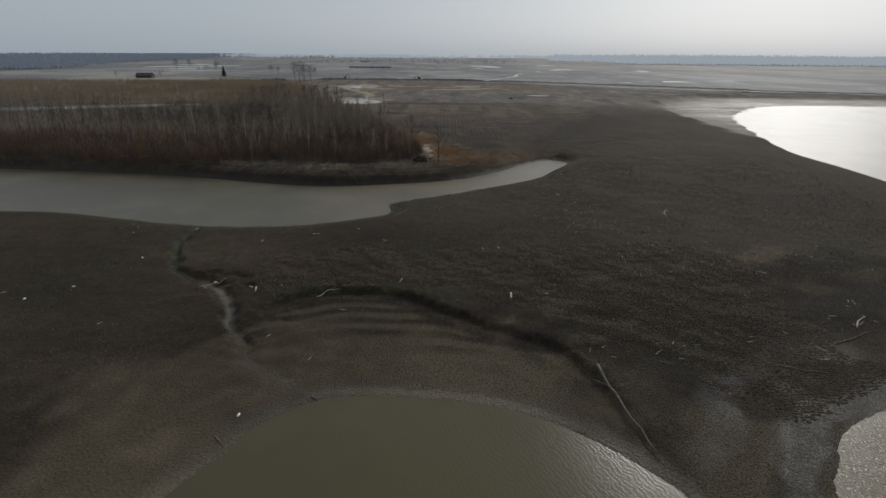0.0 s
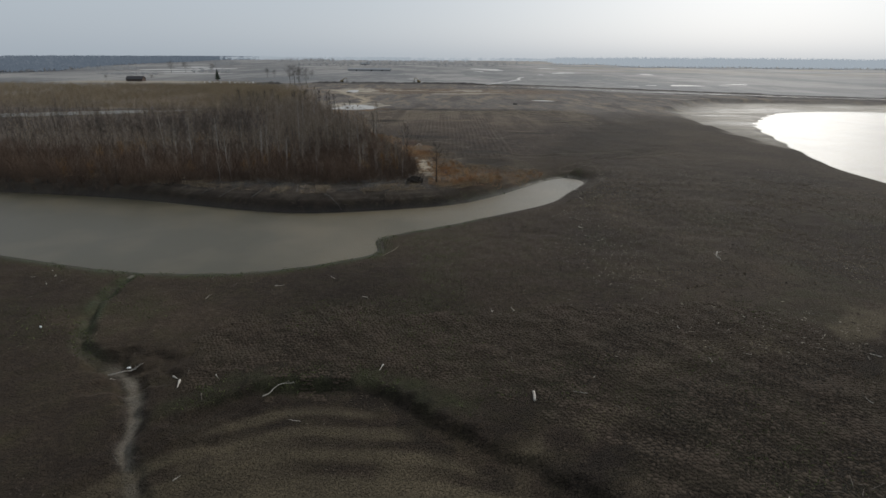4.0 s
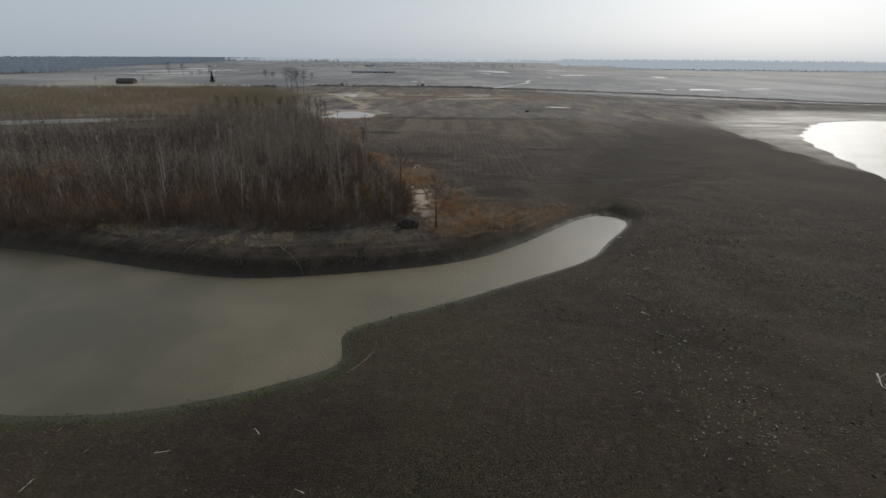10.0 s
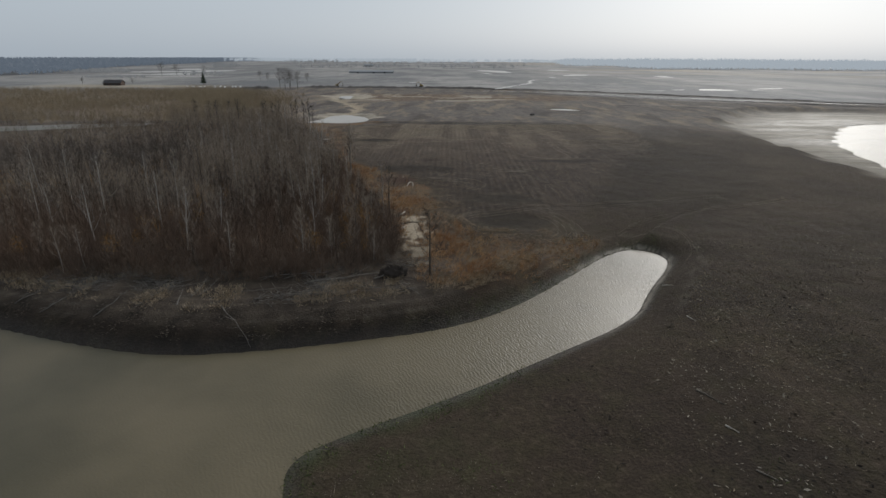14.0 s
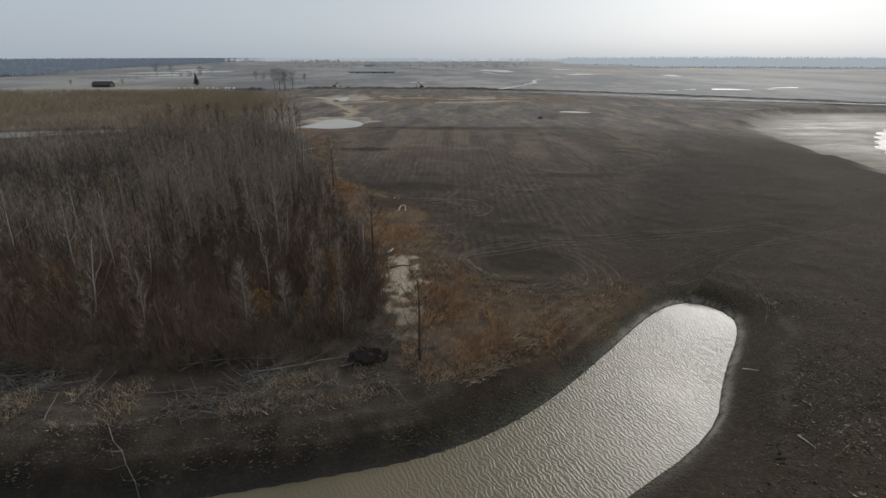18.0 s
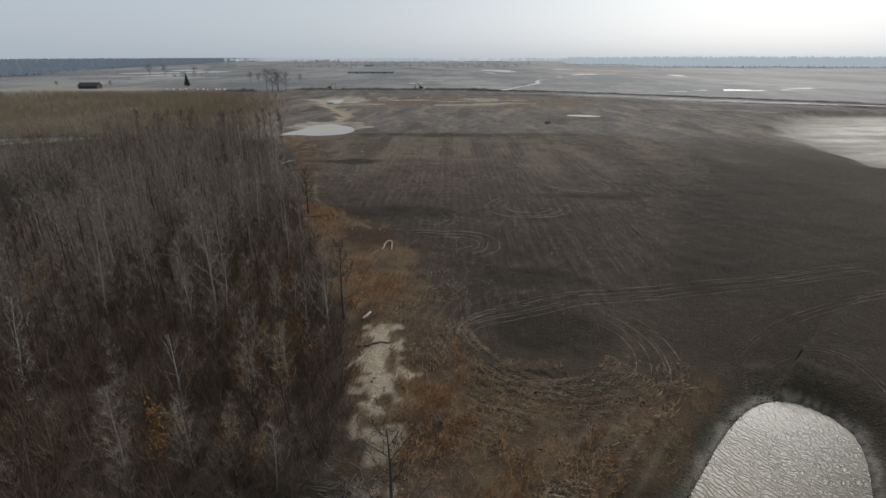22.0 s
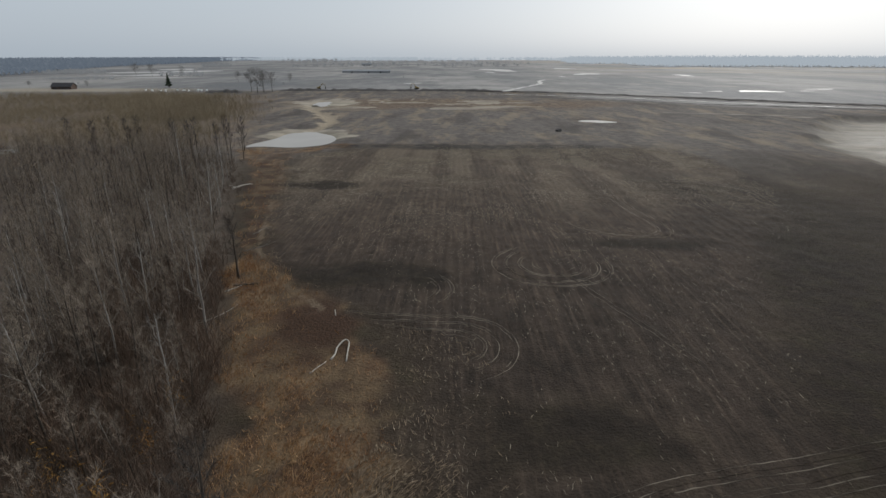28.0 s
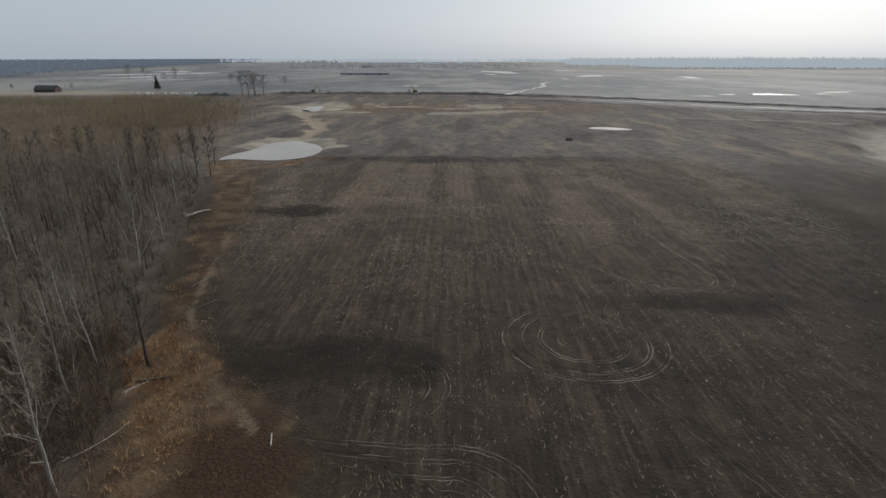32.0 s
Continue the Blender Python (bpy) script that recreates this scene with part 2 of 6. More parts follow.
DARK_BARK = two_tone("dark_willow_bark", (0.055, 0.044, 0.035), (0.095, 0.078, 0.062), 2.5, 0.85)
TWIG = two_tone("grey_brown_twigs", (0.228, 0.182, 0.140), (0.325, 0.264, 0.206), 0.06, 0.85, 0.06, vary=0.3)
BELT_TWIG = two_tone("dark_belt_twigs", (0.085, 0.072, 0.063), (0.130, 0.112, 0.098), 0.1, 0.85, 0.06, vary=0.3)
DARK_TWIG = two_tone("dark_twigs", (0.050, 0.044, 0.040), (0.075, 0.066, 0.060), 0.5, 0.85, 0.1)
WILLOW = two_tone("olive_willow_twigs", (0.255, 0.202, 0.135), (0.350, 0.280, 0.186), 0.05, 0.8, 0.15, vary=0.4)
BRUSH = two_tone("brown_brushwood", (0.125, 0.090, 0.066), (0.205, 0.152, 0.112), 0.05, 0.9, 0.06, vary=0.45)
THICKET = two_tone("dark_thicket_stems", (0.108, 0.077, 0.060), (0.205, 0.140, 0.098), 0.1, 0.9, 0.06, vary=0.5)
AUTUMN = two_tone("amber_autumn_leaves", (0.28, 0.130, 0.032), (0.38, 0.225, 0.065), 0.25, 0.8, 0.15, vary=0.6)
REED = two_tone("dry_tan_reed", (0.27, 0.118, 0.050), (0.64, 0.44, 0.245), 0.22, 0.85, 0.1, vary=0.5)
STUBBLE = two_tone("bleached_stubble", (0.22, 0.180, 0.128), (0.44, 0.370, 0.275), 0.3, 0.85, 0.15, vary=0.7)
STALK = two_tone("dull_dry_stalks", (0.13, 0.092, 0.060), (0.29, 0.22, 0.15), 0.3, 0.9, 0.1, vary=0.6)
CHIP = two_tone("bleached_chips", (0.17, 0.145, 0.11), (0.38, 0.335, 0.265), 0.8, 0.9, 0.15, vary=0.6)
# near-black colour for flecks that paint in the shadows of clods
CLOD_SHADOW = two_tone("damp_clods", (0.012, 0.010, 0.009), (0.030, 0.025, 0.020), 1.5, 0.9, 0.1)
CLOD = two_tone("dry_clods", (0.080, 0.062, 0.046), (0.205, 0.168, 0.128), 0.8, 0.95, 0.1, vary=0.7)
DRIFTWOOD = two_tone("bleached_driftwood", (0.34, 0.30, 0.25), (0.50, 0.46, 0.40), 3.0, 0.8, 0.2, (1, 1, 1), 0.02)
ROTTEN = two_tone("weathered_grey_wood", (0.085, 0.070, 0.056), (0.17, 0.148, 0.122), 3.0, 0.85, 0.15)
ASHEN = two_tone("ash_grey_dead_wood", (0.105, 0.093, 0.082), (0.215, 0.195, 0.172), 2.0, 0.85, 0.15)
WHITE = two_tone("white_plastic", (0.72, 0.72, 0.70), (0.8, 0.8, 0.78), 4.0, 0.45, 0.4)
# bark of the far trees, lightened in colour as haze would pale it
FAR_BARK = two_tone("haze_lightened_bark", (0.15, 0.14, 0.128), (0.22, 0.205, 0.19), 0.5, 0.9, 0.1)
WET_EARTH = two_tone("black_wet_earth", (0.026, 0.021, 0.018), (0.052, 0.043, 0.036), 1.5, 0.95, 0.1, bump=0.1)
SPOIL = two_tone("dark_spoil_earth", (0.075, 0.068, 0.064), (0.135, 0.122, 0.112), 0.2, 0.95, 0.1, bump=0.3)
CHAFF = two_tone("straw_chaff", (0.110, 0.085, 0.058), (0.265, 0.210, 0.146), 0.5, 0.9, 0.1, vary=0.5)
BLEACHED = two_tone("bleached_dead_reed", (0.29, 0.215, 0.135), (0.60, 0.49, 0.355), 0.6, 0.85, 0.1, vary=0.6)
RUT = two_tone("pale_track_ridge", (0.125, 0.104, 0.080), (0.25, 0.212, 0.165), 0.8, 0.95, 0.1)
# walls and roofs of far sheds, with distance haze mixed into the grey
SHED = two_tone("hazed_grey_sheeting", (0.24, 0.245, 0.25), (0.31, 0.315, 0.32), 0.8, 0.7)
ROOF = two_tone("dark_roof_sheet", (0.045, 0.042, 0.045), (0.075, 0.068, 0.066), 0.8, 0.7)
PLANK = two_tone("dark_barn_boards", (0.070, 0.050, 0.042), (0.12, 0.085, 0.07), 0.8, 0.85)
NEEDLE = two_tone("dark_conifer_needles", (0.040, 0.058, 0.036), (0.070, 0.088, 0.055), 0.6, 0.85, vary=0.5)
STEEL = two_tone("worn_yellow_steel", (0.19, 0.13, 0.045), (0.25, 0.18, 0.07), 1.5, 0.5, 0.4)
RUBBER = two_tone("black_track_rubber", (0.02, 0.02, 0.02), (0.04, 0.037, 0.035), 2.0, 0.9)
GLASS = two_tone("dark_cab_glass", (0.02, 0.024, 0.028), (0.03, 0.034, 0.038), 2.0, 0.15, 0.5)
GRAVEL = two_tone("pale_gravel_road", (0.20, 0.18, 0.15), (0.27, 0.245, 0.205), 0.5, 0.95)


# emission adds the bluish haze that lies over distant trees
def haze_material(name, colour, haze_glow):
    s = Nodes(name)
    s.put(s.bsdf.inputs["Emission Color"], haze_glow)
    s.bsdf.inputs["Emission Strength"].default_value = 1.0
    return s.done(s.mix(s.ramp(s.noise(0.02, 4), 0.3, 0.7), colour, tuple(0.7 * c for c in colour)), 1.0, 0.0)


FAR_WOOD = haze_material("hazed_blue_woods", (0.06, 0.06, 0.06), (0.088, 0.110, 0.140))
PALE_WOOD = haze_material("hazed_pale_woods", (0.05, 0.05, 0.05), (0.33, 0.375, 0.42))
MID_WOOD = haze_material("hazed_grey_hedges", (0.09, 0.085, 0.08), (0.125, 0.134, 0.142))

# ---- plan of the ground ----


def soften(points, closed=True, times=2):
    """Rounds a line of corners (Chaikin)."""
    p = np.array(points, float)
    for _ in range(times):
        a = p if closed else p[:-1]
        b = np.roll(p, -1, 0) if closed else p[1:]
        q = np.empty((2 * len(a), 2))
        q[0::2], q[1::2] = 0.75 * a + 0.25 * b, 0.25 * a + 0.75 * b
        p = q if closed else np.vstack([p[:1], q, p[-1:]])
    return p


def line_distance(x, y, p, closed=False):
    """Distance to a line of points, and the side (left positive) and the place along it, 0 to 1, of the nearest stretch."""
    best, side, along = np.full(x.shape, 1e9), np.zeros(x.shape), np.zeros(x.shape)
    n = len(p) if closed else len(p) - 1
    for i in range(n):
        a, b = p[i], p[(i + 1) % len(p)]
        d = b - a
        k = np.clip(((x - a[0]) * d[0] + (y - a[1]) * d[1]) / max(1e-9, d @ d), 0, 1)
        r = np.hypot(x - a[0] - k * d[0], y - a[1] - k * d[1])
        near = r < best
        best = np.where(near, r, best)
        side = np.where(near, np.sign(d[0] * (y - a[1]) - d[1] * (x - a[0])), side)
        along = np.where(near, (i + k) / n, along)
    return best, side, along


def signed(x, y, p):
    """Distance to a closed outline: negative inside."""
    r, _, _ = line_distance(x, y, p, True)
    inside = np.zeros(x.shape, bool)
    for i in range(len(p)):
        a, b = p[i], p[(i + 1) % len(p)]
        if a[1] != b[1]:
            inside ^= ((a[1] > y) != (b[1] > y)) & (x < (b[0] - a[0]) * (y - a[1]) / (b[1] - a[1]) + a[0])
    return np.where(inside, -r, r)


def step(lo, hi, v):
    k = np.clip((v - lo) / (hi - lo), 0, 1)
    return k * k * (3 - 2 * k)


def hashed(i, j, k):
    v = np.sin(i * 127.1 + j * 311.7 + k * 74.7) * 43758.5453
    return v - np.floor(v)


def rough(x, y, size, seed=0):
    """Smooth noise, -1 to 1, of bumps about size metres wide."""
    u, v = x / size, y / size
    i, j = np.floor(u), np.floor(v)
    f, g = u - i, v - j
    f, g = f * f * (3 - 2 * f), g * g * (3 - 2 * g)
    a, b = hashed(i, j, seed), hashed(i + 1, j, seed)
    c, d = hashed(i, j + 1, seed), hashed(i + 1, j + 1, seed)
    return 2 * ((a * (1 - f) + b * f) * (1 - g) + (c * (1 - f) + d * f) * g) - 1


CHANNEL = soften([(-420, 150), (-300, 112), (-160, 104), (-89, 100.5), (-77, 100.5), (-63, 96.3), (-50, 92.6), (-44.7, 91.7), (-34, 91.3),
                  (-27, 92.3), (-20, 94.8), (-14, 98), (-10.2, 100.6), (-10.6, 103.5), (-11.6, 107.6), (-7.5, 110.8), (1.7, 116.2), (12, 123.6),
                  (24.6, 132.6), (29, 141), (36.6, 152), (36.4, 156.6), (33, 159.3), (27.2, 156.2), (17.8, 145), (9.2, 135.5),
                  (1, 130), (-9.5, 127), (-19.3, 124.6), (-30, 123.2), (-41, 125.5), (-53, 129.2), (-67, 133.4), (-81, 136.4), (-95, 138.5),
                  (-160, 146), (-300, 160), (-420, 180)])
POND = soften([(-24, 20), (-20.7, 29.5), (-18.8, 32.7), (-17.4, 34.6), (-17.4, 36.3), (-15.7, 38.2), (-12.8, 40.8), (-10.4, 42), (-4.4, 42.1),
               (3.6, 41.2), (9.1, 39), (14.1, 35.3), (17.3, 31.6), (18.7, 29.8), (20, 18), (10, 0), (-14, 0)])
LAKE = soften([(26, 12), (28.1, 29.6), (31.4, 33.2), (32.3, 35.1), (35.8, 38), (42, 40.4), (62, 45), (84, 62), (105, 95), (114, 130),
               (116, 151), (115.5, 173), (119.5, 190), (128, 215), (138, 246), (147, 272), (158, 292), (178, 318), (201, 345), (240, 355),
               (290, 345), (520, 330), (620, 200), (600, -250), (200, -300), (60, -60)])
SILT = soften([(119, 200), (117, 240), (119, 262), (120, 290), (125, 326), (132, 338), (147, 366), (172, 396), (205, 418), (290, 410), (420, 380),
               (420, 300), (160, 200)])
BACK_POND = soften([(-65.5, 317), (-66, 326), (-61, 338), (-61.3, 355), (-46, 353), (-38, 338.5), (-40, 323), (-47.4, 317.2), (-54, 318.5), (-60, 320)])
BROOK = soften([(-53, 350), (-51, 376), (-52, 395), (-67, 425), (-80, 455), (-78, 495)], False)
FLAT_POOL = soften([(57, 391), (66, 398), (79, 388), (70, 384)])
GULLY = soften([(-44.7, 93), (-44.4, 84), (-41.6, 76), (-38.8, 70), (-35, 68.4), (-30.5, 65.3), (-27, 60), (-25.8, 55.6), (-22.8, 51.7),
                (-20.7, 47.6), (-17.8, 45), (-15, 43.2)], False)
SCARP = soften([(-23.7, 57), (-21.1, 61.5), (-17, 64), (-10.3, 65), (-3.2, 62.8), (1.2, 58.8), (5.8, 55.1), (10.1, 52.5), (13.3, 49.5), (15.4, 45.7),
                (16.7, 41), (17.9, 35.6), (18.6, 29), (20, 20)], False)
FOREST = soften([(-600, 190), (-300, 168), (-160, 152), (-93, 139), (-68, 135.5), (-43, 134.8), (-22, 136.5), (-10, 139.5), (-5.6, 146), (-7.6, 160), (-10.4, 168),
                 (-13.2, 175), (-17.5, 187), (-21.5, 197), (-25, 207), (-30, 220), (-36, 236), (-43, 256), (-50, 276), (-56, 292),
                 (-85, 304), (-140, 306), (-600, 310)])
FIELD = soften([(2, 160), (0, 172), (-3, 186), (-6, 197), (-11, 204), (-20, 211), (-25.5, 221), (-32, 245), (-37.5, 270), (-44, 298), (-28, 318), (20, 322), (70, 316),
                (76, 280), (64, 240), (46, 213), (38, 198), (32, 182), (28, 170), (14, 168)])
REEDS = soften([(-4, 135), (5, 135.8), (7.8, 138.3), (12.4, 142), (20, 150), (28, 159.8), (24, 161), (15, 155), (7, 156), (2.5, 163), (1, 172), (0.5, 178),
                (-3, 187), (-6.1, 195.7), (-10.2, 201.5), (-18.8, 208.5), (-22.9, 214.2), (-27, 223.4), (-32.5, 246), (-38, 272), (-46, 296), (-38, 309), (-26, 314),
                (-30, 324), (-40, 319), (-50, 311), (-66, 313), (-57, 296), (-49, 280), (-42.5, 262), (-35.5, 241), (-29.8, 220.8), (-24.6, 208.4), (-19.7, 194.3), (-13.9, 179.4),
                (-11.5, 174), (-8, 164), (-4, 150)])
TRAIL = soften([(-12, 201), (-18.8, 208.0), (-22.9, 213.8), (-25.5, 219), (-27.5, 225), (-32.5, 246), (-35.8, 258), (-38.4, 272), (-44, 290)], False)
STRAND = soften([(16.3, 48.2), (20, 48.9), (24, 48.9), (28, 49.9), (33.5, 50.9), (41, 53.4), (47, 56.2), (52, 60)], False)
DARK_FLAT = soften([(27, 172), (31, 186), (36, 196), (43, 212), (59, 229), (76, 244), (88, 228), (80, 202), (62, 184), (44, 175)])
HOLLOW = (11.5, 166.0)
SANDBAR = soften([(-6.6, 157.5), (-6.8, 163), (-6.5, 167.2), (-4.6, 167), (-3, 163), (-2, 160), (-2.4, 155), (-3, 150), (-1.9, 146), (-3, 142.5), (-5, 144), (-5.4, 150)])
BARE = [(10, 180, 10, 5.5), (-9, 210.5, 12, 5), (33, 224, 11, 3.5), (-26, 262, 9, 4), (11.5, 166.5, 7, 5.5), (2, 316, 60, 5)]
DYKE = soften([(-420, 560), (-190, 572), (-140, 592), (-86, 594), (45, 591), (120, 551), (178, 509), (238, 466), (330, 425), (700, 330), (3000, 100)], False)
CHANNEL_AXIS = np.array([(-600, 140), (-100, 116), (-30, 108), (0, 122), (20, 142), (34, 156), (46, 168), (70, 185), (100, 210), (125, 250)], float)


def shore(h, sd, level, reach, depth=0.9):
    """Lowers the ground towards a water's edge and under it."""
    out = level + (h - level) * (1 - np.exp(-np.maximum(sd, 0) / reach)) + 0.02 * np.clip(sd, 0, 1)
    return np.where(sd > 0, out, level - np.minimum(depth, -sd * 0.22))


def ground(x, y):
    """Height of the ground and the masks of what covers it."""
    x, y = np.asarray(x, float), np.asarray(y, float)
    ch, po, la = signed(x, y, CHANNEL), signed(x, y, POND), signed(x, y, LAKE)
    bp, fp = signed(x, y, BACK_POND), signed(x, y, FLAT_POOL)
    ad, aside, _ = line_distance(x, y, CHANNEL_AXIS)
    north = step(-3, 9, ad * aside)
    south = 0.45 + 1.3 * step(0, 42, x) + 0.5 * step(92, 130, y) * step(12, 34, x) - 0.5 * step(75, 45, y)
    h = south * (1 - north) + 3.0 * north
    calm = np.clip(np.minimum(np.minimum(ch, po), np.minimum(la, bp)) / 8, 0, 1)
    near = step(900, 300, np.hypot(x, y - 150))
    h = h + calm * near * (0.16 * rough(x, y, 11, 1) + 0.09 * rough(x, y, 3.1, 2) + 0.05 * rough(x, y, 1.1, 3))
    fd = signed(x, y, FIELD)
    ring = np.hypot((x - HOLLOW[0]) * 1.08, y - HOLLOW[1]) + 0.7 * rough(x, y, 7, 113)
    round_rows = step(8, 10, ring) * step(20, 17, ring) * step(26, 18, x) * step(180, 172, y) * step(3.5, 6, ch) * (north > 0.5)
    h = h + round_rows * 0.03 * np.sin(ring * 4.2) - 0.35 * step(9, 3, ring)
    field = step(3, -6, fd + 3 * rough(x, y, 9, 4))
    for cx, cy, a, b in BARE:
        field = field * (1 - 0.85 * step(1.35, 0.45, np.hypot((x - cx) / a, (y - cy) / b) + 0.3 * rough(x, y, 5, 40) + 0.15 * rough(x, y, 1.5, 53)))
    h = h + field * (0.03 * np.sin(x * 4.1 + 3.5 * rough(x, y * 0.2, 9, 5)) + 0.04 * rough(x, y, 0.7, 6))
    # the stepped shore round the near pond, and its scarp
    sd, sside, salong = line_distance(x, y, SCARP)
    inner = step(-0.6, 0.9, -sd * sside + 0.55 * rough(x, y, 2.6, 42) + 0.3 * rough(x, y, 0.9, 136)) * step(75, 62, y) * step(-30, -22, x) * (la > 2)
    h = h - inner * 0.75 * step(0, 0.12, salong)
    h = h - (0.2 + 0.25 * step(0.55, 0.8, salong)) * np.exp(-((sd * sside + 1.0 + 0.5 * rough(x, y, 2.6, 110)) / 1.0) ** 2) * step(0.1, 0.3, salong) * (y < 75)
    torn = step(4.5, 1.5, np.abs(sd * sside + 1.2)) * (y < 75) * (la > 2) * (po > 1.5)
    h = h + torn * (0.14 * rough(x, y, 1.3, 111) + 0.10 * rough(x, y, 0.6, 112))
    inside = -sd * sside + 0.8 * rough(x, y, 4, 43)
    for k, drop in ((2.6, 0.16), (4.6, 0.13), (6.4, 0.10), (8.5, 0.08), (11.0, 0.07)):
        h = h - drop * step(k - 0.2, k + 0.25, inside) * inner * (po > 0.5)
    h = h + 0.05 * np.sin(po * 1.5 + rough(x, y, 5, 7)) * step(1, 5, po) * step(26, 16, po)
    gd, _, galong = line_distance(x, y, GULLY)
    wide = 0.45 + 0.8 * np.exp(-((galong - 0.42) / 0.12) ** 2)
    meander = gd + 0.5 * rough(x, y, 1.8, 8) + 0.2 * rough(x, y, 0.7, 58)
    h = h - 0.55 * step(wide + 0.5, wide - 0.4, meander + 0.35 * rough(x, y, 1.1, 142)) * step(1.0, 0.75, galong) - 0.15 * np.exp(-(meander / (2.2 * wide)) ** 2)
    bowl = np.hypot((x + 30.5), (y - 66.8) * 1.25)
    h = h - 0.45 * step(5.4, 3.8, bowl + 1.7 * rough(x, y, 2.4, 9) + 0.6 * rough(x, y, 0.9, 143)) + 0.12 * step(4.5, 3, bowl) * rough(x, y, 0.9, 44)
    h = shore(h, la, 0.0, 16, 1.2)
    si = signed(x, y, SILT)
    silt = step(2, -5, si + 3 * rough(x, y, 12, 10))
    h = h * (1 - silt) + silt * np.minimum(h, 0.25 + 0.12 * rough(x, y, 16, 11))
    h = np.where(la < 0, np.minimum(h, -0.05), h)
    h = h + 0.1 * np.clip(np.sin(ch * 3.9 + 2.2 * rough(x, y, 9, 74)), -0.4, 1) * north * step(1, 2, ch) * step(9, 7, ch)
    h = shore(h, ch, 0.0, np.where(north > 0.5, 2.4 + 9 * step(10, 30, x), 2.6))
    h = np.where((po < 22) & (y < 75), shore(np.maximum(h, -0.5), po, -0.6, 3.5), h)
    h = shore(h, bp, 2.0, 3.0)
    h = shore(h, fp, 2.5, 2.5, 0.3)
    bd, _, _ = line_distance(x, y, BROOK)
    h = h - 0.8 * np.exp(-(bd / 3.5) ** 2)
    dd, dside, dalong = line_distance(x, y, DYKE)
    far = step(0, 14, dd * dside)
    h = h + 0.8 * np.exp(-((dd - 1) / 5) ** 2) * (x > -200)
    # covers
    masks = {}
    fo, re, sa = signed(x, y, FOREST), signed(x, y, REEDS), signed(x, y, SANDBAR)
    masks["litter"] = np.maximum(step(2, -3, fo), step(1, 4, ch) * step(16, 9, ch) * north * step(6, 0, x) * 0.6) * (1 - far)
    masks["straw"] = step(1.5, -1.5, re + 2.6 * rough(x, y, 7, 12) + 1.6 * rough(x, y, 1.9, 46)) * (0.55 + 0.45 * step(0.4, -0.4, rough(x, y, 3.5, 13)))
    burnt = step(1.2, 0.6, np.hypot((x + 12.3) / 4.5, (y - 197.5) / 8) + 0.3 * rough(x, y, 2.5, 66))
    masks["straw"] = masks["straw"] * (1 - 0.5 * burnt) * (0.5 + 0.5 * step(-0.25, 0.3, rough(x, y, 8, 94) + 0.4 * step(146, 140, y)))
    re_in = step(1.0, -0.6, re + 1.0 * rough(x, y, 3, 114))
    td, _, _ = line_distance(x, y, TRAIL)
    masks["rust"] = np.maximum(0.92 * burnt, 0.65 * re_in * step(212, 222, y) * step(304, 292, y) * step(-0.3, 0.5, rough(x, y, 2.4, 115) + 0.3 * rough(x, y, 0.9, 140)))
    masks["rust"] = np.maximum(masks["rust"], 0.5 * re_in * step(166, 158, y) * step(-0.1, 0.5, rough(x, y, 5, 116)))
    masks["trail"] = 0.8 * step(0.5, 0.15, td + 0.35 * rough(x, y, 2.2, 117) + 0.3 * rough(x, y, 0.8, 118)) * step(-0.7, 0.2, rough(x, y, 6, 119))
    masks["trail"] = np.maximum(masks["trail"], 0.28 * round_rows * step(0.2, 0.8, np.sin(ring * 4.2)) * step(-0.6, 0.4, rough(x, y, 2.2, 120)))
    masks["sand"] = np.maximum(step(0.25, -0.3, sa + 0.4 - 0.7 * step(152, 157, y) + (1.6 - 0.8 * step(152, 157, y)) * rough(x, y, 2.1, 14) + 1.0 * rough(x, y, 0.9, 41)) * (1 - 0.85 * step(0.15, 0.3, rough(x, y, 1.3, 85) + 0.25 * step(152, 146, y) - 0.15 * step(152, 157, y))), step(5.5, 3.2, bd + 3 * rough(x, y, 7, 15) + 1.2 * rough(x, y, 2.5, 108)) * step(520, 480, y) * (y > 345))
    masks["field"] = field
    masks["strewn"] = field * step(218, 275, y + 8 * rough(x, y, 18, 137)) * (0.25 + 0.75 * step(-0.3, 0.5, rough(x * 1.6, y * 0.1, 5, 138) + 0.5 * rough(x, y, 6, 139)))
    masks["beach"] = np.maximum(step(13, 8, po + 3.5 * rough(x, y, 3, 17)) * (y < 62), step(7, 2, la + 3 * rough(x, y, 3, 55)) * (y < 70)) * (0.65 + 0.35 * rough(x, y, 2, 56))
    masks["beach"] = np.maximum(masks["beach"], 0.85 * inner * step(2.2, 4.0, -sd * sside) * step(-0.8, 0.6, np.sin(po * 2.1 + 2 * rough(x, y, 6, 78))))
    # where the mud is drier and its colour carries the distance haze
    masks["dry"] = step(250, 335, y + 8 * rough(x, y, 20, 54)) * step(2, 10, ch)
    depth = step(0, -30, si + 6 * rough(x * 0.5, y, 9, 91))
    masks["silt"] = np.maximum(np.maximum(silt * step(-3, 2, la) * (0.45 + 0.5 * depth), step(7, 5, bp + 2.5 * rough(x, y, 5, 82)) * (y > 336) * 0.8),
                               0.9 * step(21, 16, np.hypot(x + 76, (y - 485) * 0.6) + 9 * rough(x, y, 9, 16) + 4 * rough(x, y, 3.5, 83)))
    masks["silt"] = np.maximum(masks["silt"], 0.12 * step(12, 3, po + 2 * rough(x, y, 4, 17)) * (y < 60) * (1 - step(13, 17, x)))
